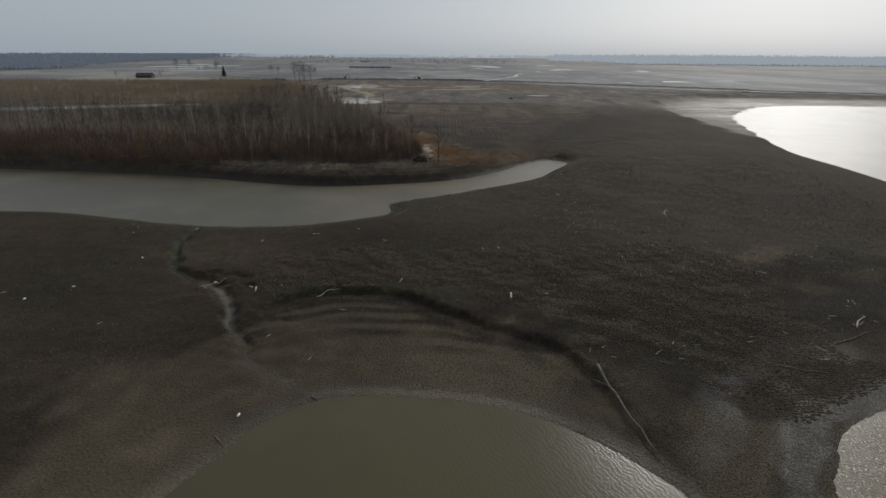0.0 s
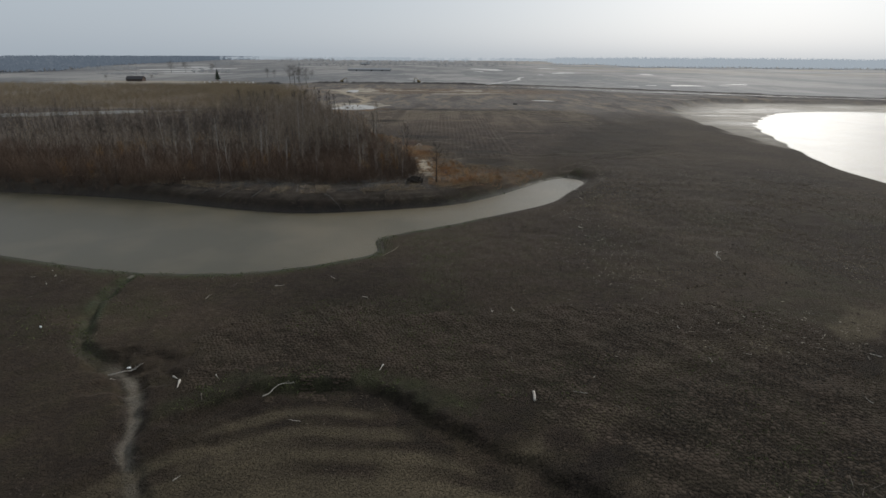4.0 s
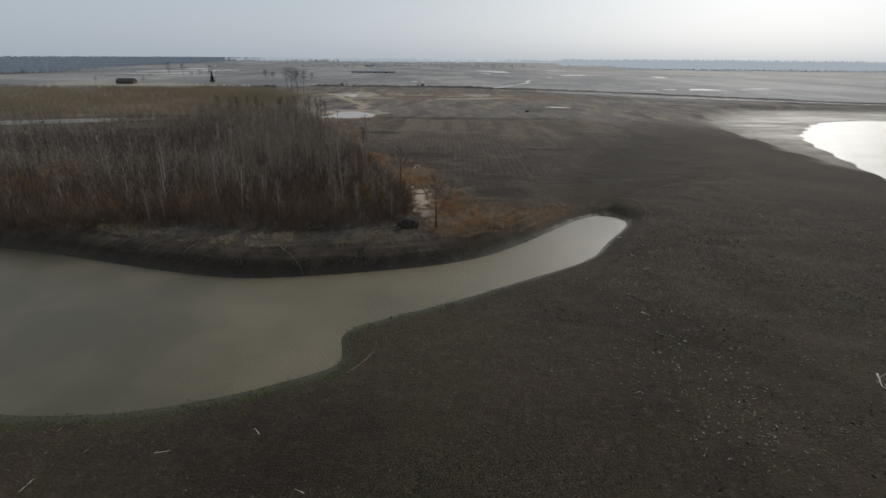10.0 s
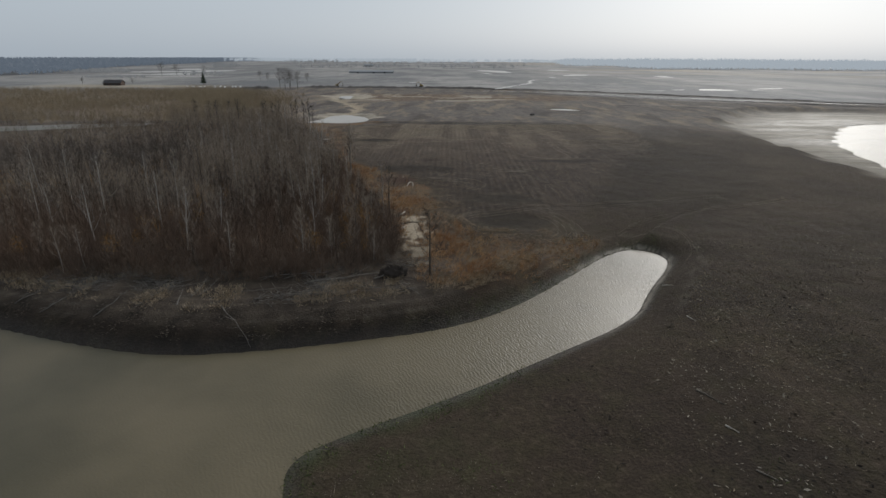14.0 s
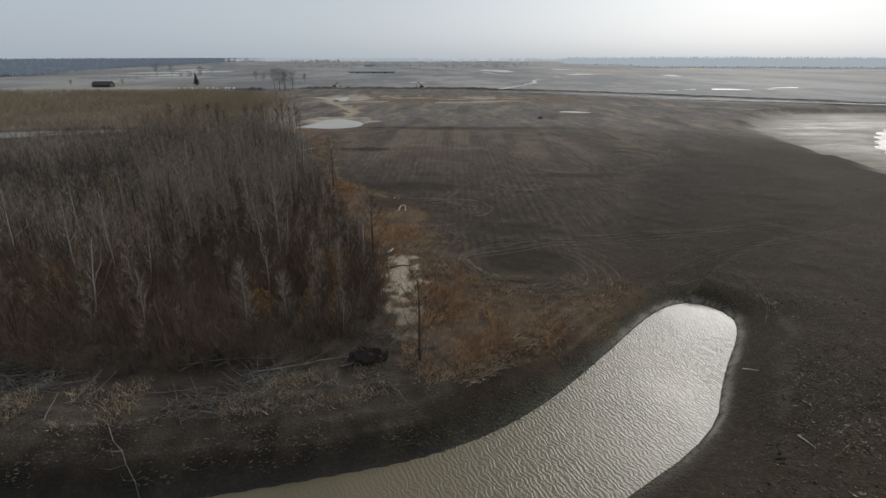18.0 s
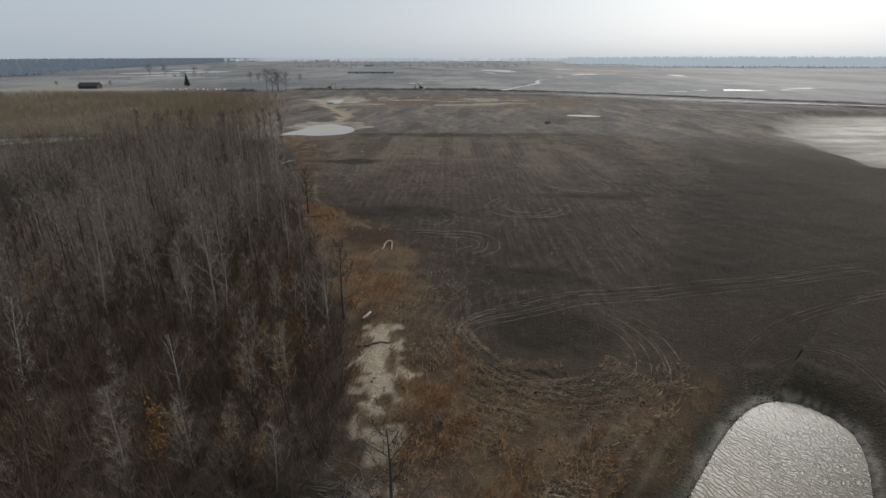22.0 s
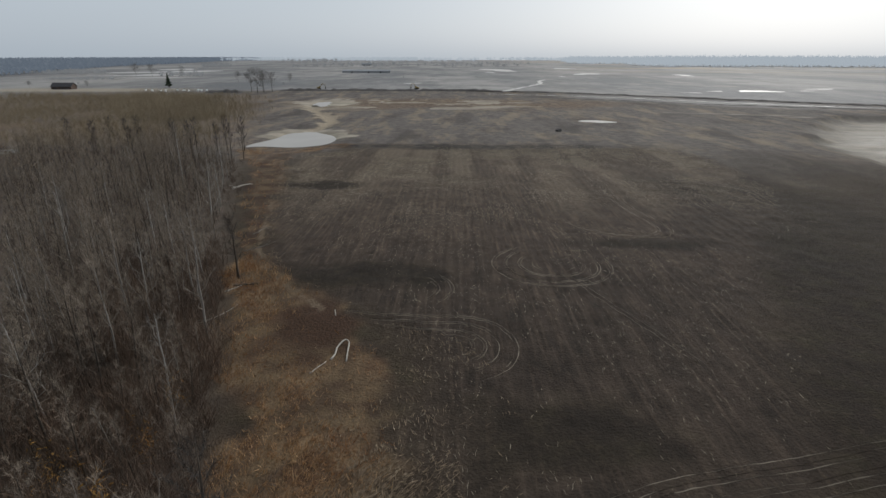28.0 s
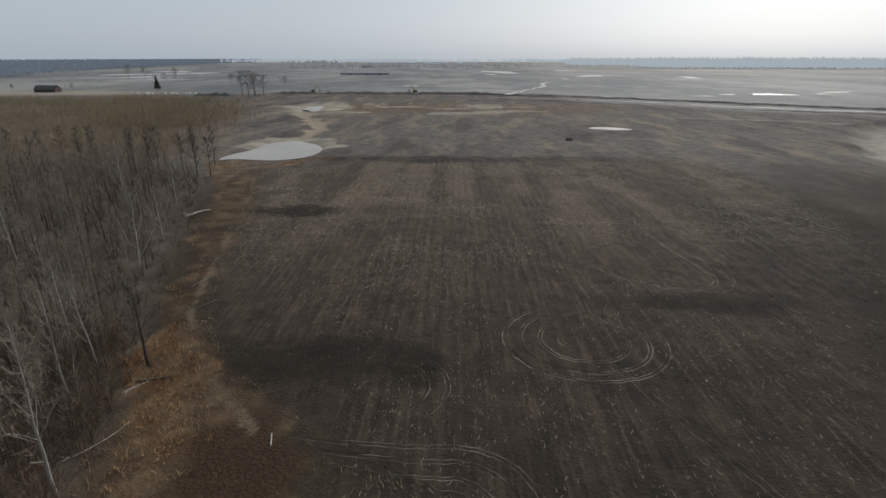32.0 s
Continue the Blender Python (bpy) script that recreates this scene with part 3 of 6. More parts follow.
    masks["silt"] = np.maximum(masks["silt"], 0.5 * step(6, 0, la + 3 * rough(x, y, 3, 33)) * (y < 70))
    masks["silt"] = np.maximum(masks["silt"], 0.75 * step(0.15, 0.3, rough(x * 0.4, y, 9, 45) + 0.3 * rough(x, y, 3, 84)) * step(70, 30, np.hypot((x + 15) * 0.7, (y - 475) * 1.4)))
    masks["silt"] = np.maximum(masks["silt"], 0.42 * step(0.75, 0.25, gd + 0.3 * rough(x, y, 1.6, 125)) * step(0.36, 0.44, galong))
    masks["silt"] = np.maximum(masks["silt"], 0.6 * step(0.7, 0.2, ch + 0.3 * rough(x, y, 1.2, 127)) * (ch > 0) * step(16, 26, x))
    masks["silt"] = np.maximum(masks["silt"], 0.35 * step(1.4, 0.5, np.hypot((x + 15.5) / 5.5, (y - 45) / 4.5) + 0.35 * rough(x, y, 3, 128)) * (po > 0))
    masks["silt"] = np.maximum(masks["silt"], 0.5 * step(0.9, 0.3, po + 0.4 * rough(x, y, 0.8, 129)) * (po > 0) * step(-0.4, 0.3, rough(x, y, 2.5, 130)))
    masks["flatmud"] = step(1.25, 0.75, np.hypot((x + 16.5) / 5.5, (y - 43.5) / 6.5) + 0.25 * rough(x, y, 3.5, 146) + 0.1 * rough(x, y, 1, 147)) * (po > -1) * step(0.3, 0.9, gd + 0.4 * rough(x, y, 1.2, 148))
    sl, _, _ = line_distance(x, y, np.array([(112, 426), (128, 423), (141, 419), (160, 413), (185, 392)], float))
    masks["silt"] = np.maximum(masks["silt"], 0.5 * step(2.6, 1.0, sl + 1.2 * rough(x, y, 6, 149)))
    masks["green"] = np.maximum.reduce([step(3.2, 0.6, ch) * (1 - north) * step(15, 0, x) * 0.9, step(1.8, 0.6, gd) * step(0.5, 0.1, galong),
                                        step(4, 2, sd) * step(62, 66, y + 4 * (1 - inner)) * 0.6, 0.22 * step(0.2, 0.7, rough(x, y, 13, 18)) * (y < 125) * (ch > 3),
                                        step(5, 1.5, ch) * (1 - np.abs(2 * north - 1)) * 0.6])
    masks["crack"] = np.maximum(step(44, 22, np.hypot(x - 6, y - 58)) * step(-0.5, 0.4, rough(x, y, 17, 19)), step(14, 19, x) * step(80, 60, y)) * (ch > 3) * (po > 1) * (1 - masks["flatmud"])
    masks["damp"] = np.maximum(step(5.0 + 3.0 * step(10, 0, x), 2.5 + 3.0 * step(10, 0, x), ch + 1.6 * rough(x, y, 4, 68)) * (0.22 + 0.62 * north * step(20, 4, x)) * (0.55 + 0.45 * step(-0.3, 0.4, rough(x, y, 1.6, 81))), 0.6 * step(9, 2, np.abs(la - 17) + 4 * rough(x, y, 5, 69)) * (y < 75))
    for cx, cy, a, b in BARE:
        masks["damp"] = np.maximum(masks["damp"], 0.9 * step(1.25, 0.5, np.hypot((x - cx) / a, (y - cy) / b) + 0.3 * rough(x, y, 5, 40) + 0.15 * rough(x, y, 1.5, 53)))
    masks["damp"] = np.maximum(masks["damp"], 0.45 * step(16, 30, x) * step(74, 92, y) * step(172, 150, y) * (la > 6) * step(-0.6, 0.3, rough(x, y, 7, 144) + 0.4 * rough(x, y, 2, 145)))
    # the lower end of the field has dark, nearly bare soil
    masks["damp"] = np.maximum(masks["damp"], field * step(232, 206, y + 5 * rough(x, y, 14, 86)) * (0.46 + 0.22 * rough(x, y, 5, 87)))
    masks["damp"] = np.maximum(masks["damp"], 0.45 * step(4, -5, signed(x, y, DARK_FLAT) + 4 * rough(x, y, 9, 121) + 1.5 * rough(x, y, 2.5, 122)))
    masks["damp"] = np.maximum(masks["damp"], 0.75 * torn * step(-0.5, 0.4, rough(x, y, 2.4, 123) + 0.4 * rough(x, y, 0.8, 124)))
    masks["silt"] = np.maximum(masks["silt"], 0.1 * step(0.9, 0.2, np.abs(ch - 4.6 + 0.7 * rough(x, y, 3, 88))) * step(26, 32, x) * step(-0.4, 0.2, rough(x, y, 2.2, 89)))
    # tide-like bands along the lake shore, and dark stains on the near flat
    bands = np.sin(la * 0.55 + 1.6 * rough(x, y, 12, 95) + 0.5 * rough(x, y, 3, 100))
    lakeside = step(85, 74, y) * step(45, 30, la) * (1 - inner)
    masks["damp"] = np.maximum(masks["damp"], 0.7 * step(0.0, 0.6, bands) * lakeside)
    masks["beach"] = np.maximum(masks["beach"], 0.6 * step(0.2, 0.8, -bands) * lakeside * step(-0.3, 0.4, rough(x, y, 3.5, 96)))
    masks["damp"] = np.maximum(masks["damp"], 0.42 * step(0.1, 0.45, rough(x * 0.6, y, 11, 97) + 0.3 * rough(x, y, 2.6, 98)) * step(3, -9, x) * step(108, 96, y) * (ch > 3.5))
    masks["beach"] = np.maximum(masks["beach"], 0.7 * step(19, 11, po + 5 * rough(x, y, 5, 99) + 2 * rough(x, y, 1.5, 101)) * step(-8, -14, x) * (y < 63))
    masks["damp"] = np.maximum(masks["damp"], 0.8 * north * step(6, 9, ch) * step(22, 15, ch) * step(4, -4, x) * step(-0.9, 0.1, rough(x, y, 2.8, 103) + 0.4 * rough(x, y, 0.9, 104)) * (y < 160))
    masks["damp"] = np.maximum(masks["damp"], 0.6 * step(1.25, 0.7, np.hypot((x - 62) / 20, (y - 236) / 34) + 0.3 * rough(x, y, 9, 106) + 0.1 * rough(x, y, 2.5, 107)))
    strata = np.abs(np.mod(ch / 1.6 + 0.35 * rough(x, y, 9, 74), 1) - 0.5)
    masks["silt"] = np.maximum(masks["silt"], 0.12 * step(0.2, 0.05, strata) * north * step(1, 2.2, ch) * step(8.5, 7, ch) * step(-0.2, 0.4, rough(x, y, 5, 75)) * (x < 25))
    masks["wet"] = np.maximum.reduce([step(16, 1, la + 4 * rough(x, y, 3.5, 57)) * (y < 80) * (0.08 + 0.55 * step(0.0, 0.6, np.sin(la * 0.8 + 2.2 * rough(x, y, 6, 63)) + 0.5 * rough(x, y, 1.5, 64) + 0.6 * step(7, 2, la))), 0.4 * step(1.6, 0.2, ch), 0.45 * step(3, 0.3, po), silt * (0.2 + 0.6 * depth * (0.3 + 0.65 * step(-0.3, 0.5, rough(x * 0.45, y, 9, 92) + 0.4 * rough(x * 0.4, y, 3, 93)))), 0.15 * step(1.5, 0.5, gd),
                                      0.08 * step(34, 10, la) * step(0.1, 0.5, np.sin(la * 0.5 + 2 * rough(x, y, 9, 65)) + 0.6 * rough(x, y, 4, 20) - 0.2) * (y < 90)])
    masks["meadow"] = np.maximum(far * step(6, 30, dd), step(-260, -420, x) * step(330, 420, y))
    # the right-hand flat also takes the pasture's haze-grey colour
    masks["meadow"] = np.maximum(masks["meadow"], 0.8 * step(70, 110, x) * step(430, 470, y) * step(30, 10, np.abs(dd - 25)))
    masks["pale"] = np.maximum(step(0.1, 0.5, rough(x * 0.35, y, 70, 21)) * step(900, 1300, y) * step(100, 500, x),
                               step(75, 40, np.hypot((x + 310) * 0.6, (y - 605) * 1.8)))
    masks["straw"] = np.maximum(masks["straw"], 0.55 * step(50, 20, np.hypot((x + 10) * 0.35, y - 480) + 16 * rough(x, y, 18, 22)))
    masks["straw"] = np.maximum(masks["straw"], 0.6 * step(-58, -85, x + 0.28 * (y - 330)) * step(565, 520, y) * step(308, 322, y) * (0.6 + 0.4 * rough(x, y, 12, 102)))
    return h, masks


def height(x, y):
    return ground(x, y)[0]


# ---- mesh helpers ----


def tri_mesh(name, verts, faces):
    """A mesh from arrays of places and of triangles or quads."""
    me = bpy.data.meshes.new(name)
    verts, faces = np.asarray(verts, np.float32), np.asarray(faces, np.int32)
    n = faces.shape[1]
    me.vertices.add(len(verts)), me.loops.add(faces.size), me.polygons.add(len(faces))
    me.vertices.foreach_set("co", verts.ravel())
    me.loops.foreach_set("vertex_index", faces.ravel())
    me.polygons.foreach_set("loop_start", np.arange(0, faces.size, n, dtype=np.int32))
    me.update(calc_edges=True)
    return me


def put(name, verts, faces, material, parent=None, label="", smooth=False):
    """One mesh object of that material, under a thing or at top level."""
    me = tri_mesh(name, verts, faces)
    me.materials.append(material)
    if smooth:
        me.polygons.foreach_set("use_smooth", np.ones(len(me.polygons), bool))
    ob = new(name, me)
    ob.parent = parent
    return tagged(ob, label)


def part(name, bm, material, parent, label=""):
    """Links a bmesh as one mesh object under a thing or a part."""
    me = bpy.data.meshes.new(name)
    bm.to_mesh(me), bm.free()
    me.materials.append(material)
    ob = new(name, me)
    ob.parent = parent
    return tagged(ob, label)


def thing(name, m, label, category, group="", kind=""):
    ob = new(name)
    ob.matrix_world = m
    return tagged(ob, label, category, group, kind)


def join(pieces):
    """Joins (verts, triangles) pairs into one."""
    vs, fs, n = [], [], 0
    for v, f in pieces:
        vs.append(v), fs.append(np.asarray(f) + n)
        n += len(v)
    return np.vstack(vs), np.vstack(fs)


def tube(points, radii, sides=5):
    """A tapered tube along a line, in triangles."""
    p, r = np.asarray(points, float), np.asarray(radii, float)
    d = np.gradient(p, axis=0)
    d /= np.linalg.norm(d, axis=1)[:, None] + 1e-9
    up = np.where(np.abs(d[:, 2:3]) > 0.9, [[1.0, 0, 0]], [[0, 0, 1.0]])
    u = np.cross(d, up)
    u /= np.linalg.norm(u, axis=1)[:, None]
    v = np.cross(d, u)
    a = np.arange(sides) * 2 * np.pi / sides
    ring = p[:, None] + r[:, None, None] * (np.cos(a)[None, :, None] * u[:, None] + np.sin(a)[None, :, None] * v[:, None])
    verts = np.vstack([ring.reshape(-1, 3), p[:1], p[-1:]])
    f, n = [], len(p)
    for i in range(n - 1):
        for j in range(sides):
            k = (j + 1) % sides
            f += [(i * sides + j, i * sides + k, (i + 1) * sides + k), (i * sides + j, (i + 1) * sides + k, (i + 1) * sides + j)]
    for j in range(sides):
        k = (j + 1) % sides
        f += [(n * sides, k, j), (n * sides + 1, (n - 1) * sides + j, (n - 1) * sides + k)]
    return verts, np.array(f)


def slivers(rng, base, tip, width):
    """Thin pointed blades, one triangle each."""
    d = tip - base
    side = np.cross(d, rng.normal(size=d.shape))
    side *= (np.asarray(width) / 2 / (np.linalg.norm(side, axis=1) + 1e-9))[:, None]
    v = np.stack([base - side, base + side, tip], 1).reshape(-1, 3)
    return v, np.arange(len(v)).reshape(-1, 3)


def scatter(rng, box, count, keep):
    """Up to count places in a box (x0, y0, x1, y1), kept with the chance that keep(x, y) gives."""
    x, y = rng.uniform(box[0], box[2], count), rng.uniform(box[1], box[3], count)
    ok = rng.uniform(size=count) < keep(x, y)
    return x[ok], y[ok]


# ---- ground and waters ----


def axis(lo, hi, fine, core, grow=1.09):
    """Grid lines: even inside the core, widening outside it."""
    a, b = core
    mid = list(np.arange(a, b, fine))
    out, s, v = [], fine, b
    while v < hi:
        out.append(v)
        s *= grow
        v += s
    back, s, v = [], fine, a
    while v > lo:
        s *= grow
        v -= s
        back.append(v)
    return np.array(sorted(back) + mid + out + [hi])


gx, gy = axis(-4950, 4950, 0.5, (-62, 62)), axis(-3000, 4950, 0.55, (26, 262), 1.075)
gx = np.unique(np.concatenate([gx, np.arange(-44.75, 22, 0.5)]).round(4))
gy = np.unique(np.concatenate([gy[gy < 262], np.arange(30.3, 74, 0.55), np.arange(262, 500, 1.6), gy[gy > 500]]).round(4))
GX, GY = np.meshgrid(gx, gy)
H, MASKS = ground(GX.ravel(), GY.ravel())
nx, ny = len(gx), len(gy)
idx = np.arange(nx * ny).reshape(ny, nx)
quads = np.stack([idx[:-1, :-1], idx[:-1, 1:], idx[1:, 1:], idx[1:, :-1]], -1).reshape(-1, 4)
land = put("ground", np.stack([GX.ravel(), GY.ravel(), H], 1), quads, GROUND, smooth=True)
tagged(land, "dark drying lake bed, tilled field and pasture coloured pale as through haze", "ground", kind="structure")
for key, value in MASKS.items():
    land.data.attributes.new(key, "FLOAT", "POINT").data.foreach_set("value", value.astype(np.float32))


def water(name, outline, level, material, label, grow=2.0):
    d = np.roll(outline, -1, 0) - np.roll(outline, 1, 0)
    nrm = np.stack([d[:, 1], -d[:, 0]], 1) / (np.linalg.norm(d, axis=1)[:, None] + 1e-9)
    area = np.sum(outline[:, 0] * np.roll(outline[:, 1], -1) - np.roll(outline[:, 0], -1) * outline[:, 1])
    p = outline + np.sign(area) * nrm * grow
    bm = bmesh.new()
    face = bm.faces.new([bm.verts.new((x, y, level)) for x, y in p])
    if face.normal.z < 0 or area < 0:
        face.normal_flip()
    bmesh.ops.triangulate(bm, faces=bm.faces[:])
    return tagged(part(name, bm, material, None), label, "water", kind="structure")


water("channel_water", CHANNEL, 0.0, WATER, "rippled olive brown water of a narrow lake arm")
water("pond_water", POND, -0.6, POND_WATER, "still olive brown water of a shrinking pond")
water("lake_water", LAKE, 0.0, WATER, "wide shallow lake glaring in the low sun")
water("back_pond_water", BACK_POND, 2.0, POOL, "small pale pond beside the wood")
water("wood_pool_water", soften([(-300, 222), (-200, 262), (-118, 300), (-128, 310), (-210, 280), (-300, 240)]), 3.25, WATER, "pale flooded strip behind the wood", 0.0)
water("field_pool_water", FLAT_POOL, 2.5, POOL, "thin pale puddle on the flat", 0.5)


def pool(name, cx, cy, a, b, turn, seed, label, z=3.12):
    """A shallow pool of uneven outline on the far pasture."""
    rng = np.random.default_rng(seed)
    t = np.linspace(0, 2 * np.pi, 28, endpoint=False)
    r = 1 + 0.22 * np.sin(2 * t + rng.uniform(0, 6)) + 0.18 * np.sin(3 * t + rng.uniform(0, 6)) + 0.1 * np.sin(5 * t + rng.uniform(0, 6))
    x, y, c, s = a * r * np.cos(t), b * r * np.sin(t), math.cos(radians(turn)), math.sin(radians(turn))
    bm = bmesh.new()
    bm.faces.new([bm.verts.new((cx + c * u - s * v, cy + s * u + c * v, z)) for u, v in zip(x, y)])
    return tagged(part(name, bm, POOL, None), label, "water", "pasture pools", "structure")


for i, (cx, cy, a, b, turn) in enumerate([(245, 606, 32, 8, 4), (193, 585, 9, 2.5, -8), (300, 612, 6, 2.5, 0), (100, 1330, 30, 95, 5), (225, 1070, 16, 50, -20),
                                          (271, 1500, 22, 40, 0), (360, 1010, 12, 30, 0), (-75, 471, 6, 14, 10), (-395, 890, 46, 10, 20), (-470, 960, 60, 16, 15), (-470, 1010, 60, 14, 70), (-520, 1170, 50, 90, -25), (-600, 1350, 40, 60, 0),
                                          (160, 940, 5, 12, 0), (-40, 735, 9, 7, 30), (330, 640, 16, 3, 5), (70, 1150, 8, 26, 10)]):
    pool("pasture_pool", cx, cy, a, b, turn, 40 + i, "shallow pale pool lying on the far pasture")


def ribbon(path, width, lift, z=None):
    """A low ridge along a line, in quads; width may change along it."""
    p = np.asarray(path, float)
    d = np.gradient(p, axis=0)
    d /= np.linalg.norm(d, axis=1)[:, None] + 1e-9
    nrm = np.stack([-d[:, 1], d[:, 0]], 1)
    w = np.broadcast_to(np.asarray(width, float), (len(p),))[:, None] / 2
    rows = [p + nrm * w, p, p - nrm * w]
    zs = [height(r[:, 0], r[:, 1]) if z is None else np.full(len(r), z) for r in rows]
    v = np.vstack([np.column_stack([r, h + (lift if k == 1 else -0.02 if z is None else 0)]) for k, (r, h) in enumerate(zip(rows, zs))])
    n = len(p)
    i = np.arange(n - 1)
    f = np.vstack([np.stack([k * n + i, (k + 1) * n + i, (k + 1) * n + i + 1, k * n + i + 1], 1) for k in range(2)])
    return v, f


v, f = ribbon(soften([(42, 590), (60, 640), (84, 700), (98, 735), (103, 798), (117, 830)], False, 3), 4.5 + 2.5 * np.sin(np.arange(48) * 1.3), 0.0, 3.13)
tagged(put("stream_water", v, f, POOL), "narrow pale stream winding over the pasture", "water", kind="structure")
v, f = ribbon(soften([(30, 562), (100, 538), (158, 496), (212, 461), (330, 408), (600, 335)], False, 3), 1.8 + 0.7 * np.sin(np.arange(48) * 1.7), 0.0, 3.4)
tagged(put("canal_water", v, f, POOL), "pale water of a narrow canal between earth banks", "water", kind="structure")
v, f = ribbon(soften([(-375, 470), (-345, 540), (-322, 592), (-330, 640)], False, 3), 3.5, 0.05)
tagged(put("farm_road", v, f, GRAVEL), "pale gravel track leading to the barn", "road", kind="structure")

# ---- trees ----


def tree_parts(seed, tall, limbs, twigs, spread=0.32, fork=False, thick=1.0, broad=0.0):
    """Trunk, limbs and twigs of a bare tree, each as (verts, triangles)."""
    rng = np.random.default_rng(seed)
    n = 7
    k = np.linspace(0, 1, n)
    drift = np.cumsum(rng.normal(0, 0.035 * tall / n, (n, 2)), 0)
    drift -= drift[0]
    path = np.column_stack([drift, k * tall])
    trunk = tube(path, 0.0115 * tall * (1.7 if broad else 1.0) * (1 - 0.92 * k) + 0.008, 5)
    arms, ends = [], []
    for i in range(limbs):
        f = 0.22 + 0.74 * ((i + rng.uniform(0, 0.8)) / limbs) ** 0.85
        start = np.array([np.interp(f, k, path[:, j]) for j in range(3)])
        a = i * 2.4 + rng.uniform(-0.5, 0.5)
        long = spread * tall * (1.12 - 0.8 * f) * rng.uniform(0.75, 1.25)
        if fork and i < 3:
            long *= 1.6
        lift = rng.uniform(0.75, 1.15) - broad
        s = np.linspace(0, 1, 4)[:, None]
        flat = np.array([math.cos(a), math.sin(a), 0])
        line = start + long * (s * flat * math.cos(lift) + (s ** 1.35) * np.array([0, 0, math.sin(lift) * 1.15]))
        line[1:3] += rng.normal(0, 0.05 * long, (2, 3))
        arms.append(tube(line, (0.0045 * tall) * (1 - f * 0.55) * (1 - 0.85 * s[:, 0]), 3))
        t = rng.uniform(0.15, 1.0, twigs)
        base = np.column_stack([np.interp(t, s[:, 0], line[:, j]) for j in range(3)])
        way = (line[-1] - line[0]) / (np.linalg.norm(line[-1] - line[0]) + 1e-9)
        out = way * 0.8 + rng.normal(0, 0.55, (twigs, 3)) + [0, 0, 0.25]
        out *= (rng.uniform(0.05, 0.115, twigs) * tall * (1.15 - 0.5 * t) / np.linalg.norm(out, axis=1))[:, None]
        ends.append((base, base + out))
        b2 = base + out * rng.uniform(0.25, 0.8, twigs)[:, None]
        o2 = out * 0.5 + rng.normal(0, 0.035 * tall, (twigs, 3))
        ends.append((b2, b2 + o2))
    base, tip = np.vstack([e[0] for e in ends]), np.vstack([e[1] for e in ends])
    return trunk, join(arms), slivers(rng, base, tip, np.full(len(base), thick * (0.0022 * tall + 0.006)))


def tree_thing(name, seed, tall, bark, twig, label, group, limbs=13, twigs=16, spread=0.32, fork=False, thick=1.0, broad=0.0):
    t, a, w = tree_parts(seed, tall, limbs, twigs, spread, fork, thick, broad)
    root = thing(name, Matrix.Identity(4), label, "tree", group)
    put("trunk", *join([t, a]), bark, root)
    put("crown", *w, twig, root)
    return root


def place(ob, x, y, turn=0.0, size=1.0, sink=0.05, lean=0.0):
    z = float(height(np.array([x]), np.array([y]))[0]) - sink
    ob.matrix_world = pose(x, y, z, lean, 0, turn) @ Matrix.Scale(size, 4)
    return ob


def copies(variants, spots, rng, lo, hi):
    """Stands the variants, then copies of them, on the spots."""
    zs = height(spots[:, 0], spots[:, 1])
    young = 0.55 + 0.45 * step(-1, -16, signed(spots[:, 0], spots[:, 1], FOREST) + 5 * rough(spots[:, 0], spots[:, 1], 9, 73))
    for i, (x, y) in enumerate(spots):
        ob = variants[i % len(variants)]
        m = pose(x, y, zs[i] - 0.06, rng.normal(0, 2.5), rng.normal(0, 2.5), rng.uniform(0, 360)) @ Matrix.Scale(rng.uniform(lo, hi) * young[i], 4)
        if i < len(variants):
            ob.matrix_world = m
        else:
            c = copy_thing(ob, Matrix.Identity(4))
            c.matrix_world = m


def stamp(models, x, y, z, size, rng):
    """Many turned and scaled copies of the models, joined into one pair of arrays."""
    vs, fs, n = [], [], 0
    for i in range(len(x)):
        v, f = models[i % len(models)]
        a = rng.uniform(0, 6.283)
        c, s = math.cos(a) * size[i], math.sin(a) * size[i]
        w = np.column_stack([v[:, 0] * c - v[:, 1] * s + x[i], v[:, 0] * s + v[:, 1] * c + y[i], v[:, 2] * size[i] + z[i]])
        vs.append(w), fs.append(f + n)
        n += len(v)
    return np.vstack(vs), np.vstack(fs)


rng = np.random.default_rng(7)
# the single trees that stand out at the wood's edge and over its crowns
lone = [(-10.1, 168.4, 9.0, DARK_BARK, True, 0.42), (-1.4, 139.6, 8.8, DARK_BARK, True, 0.5), (-43.1, 159.2, 9.5, BARK, True, 0.34), (-19.6, 143.6, 8.2, BARK, False, 0.22),
        (-10.6, 163.6, 10.5, BARK, True, 0.36), (-23.4, 167.1, 13.5, BARK, True, 0.3), (-16.9, 161.0, 5.4, BARK, True, 0.3), (-37.9, 178.6, 11.0, BARK, False, 0.26),
        (-21.7, 193.6, 12.8, BARK, True, 0.32), (-24.8, 209.5, 8.5, DARK_BARK, False, 0.3), (-27.5, 203.0, 10.5, BARK, True, 0.3), (-31.5, 197.0, 12.0, BARK, False, 0.28)]
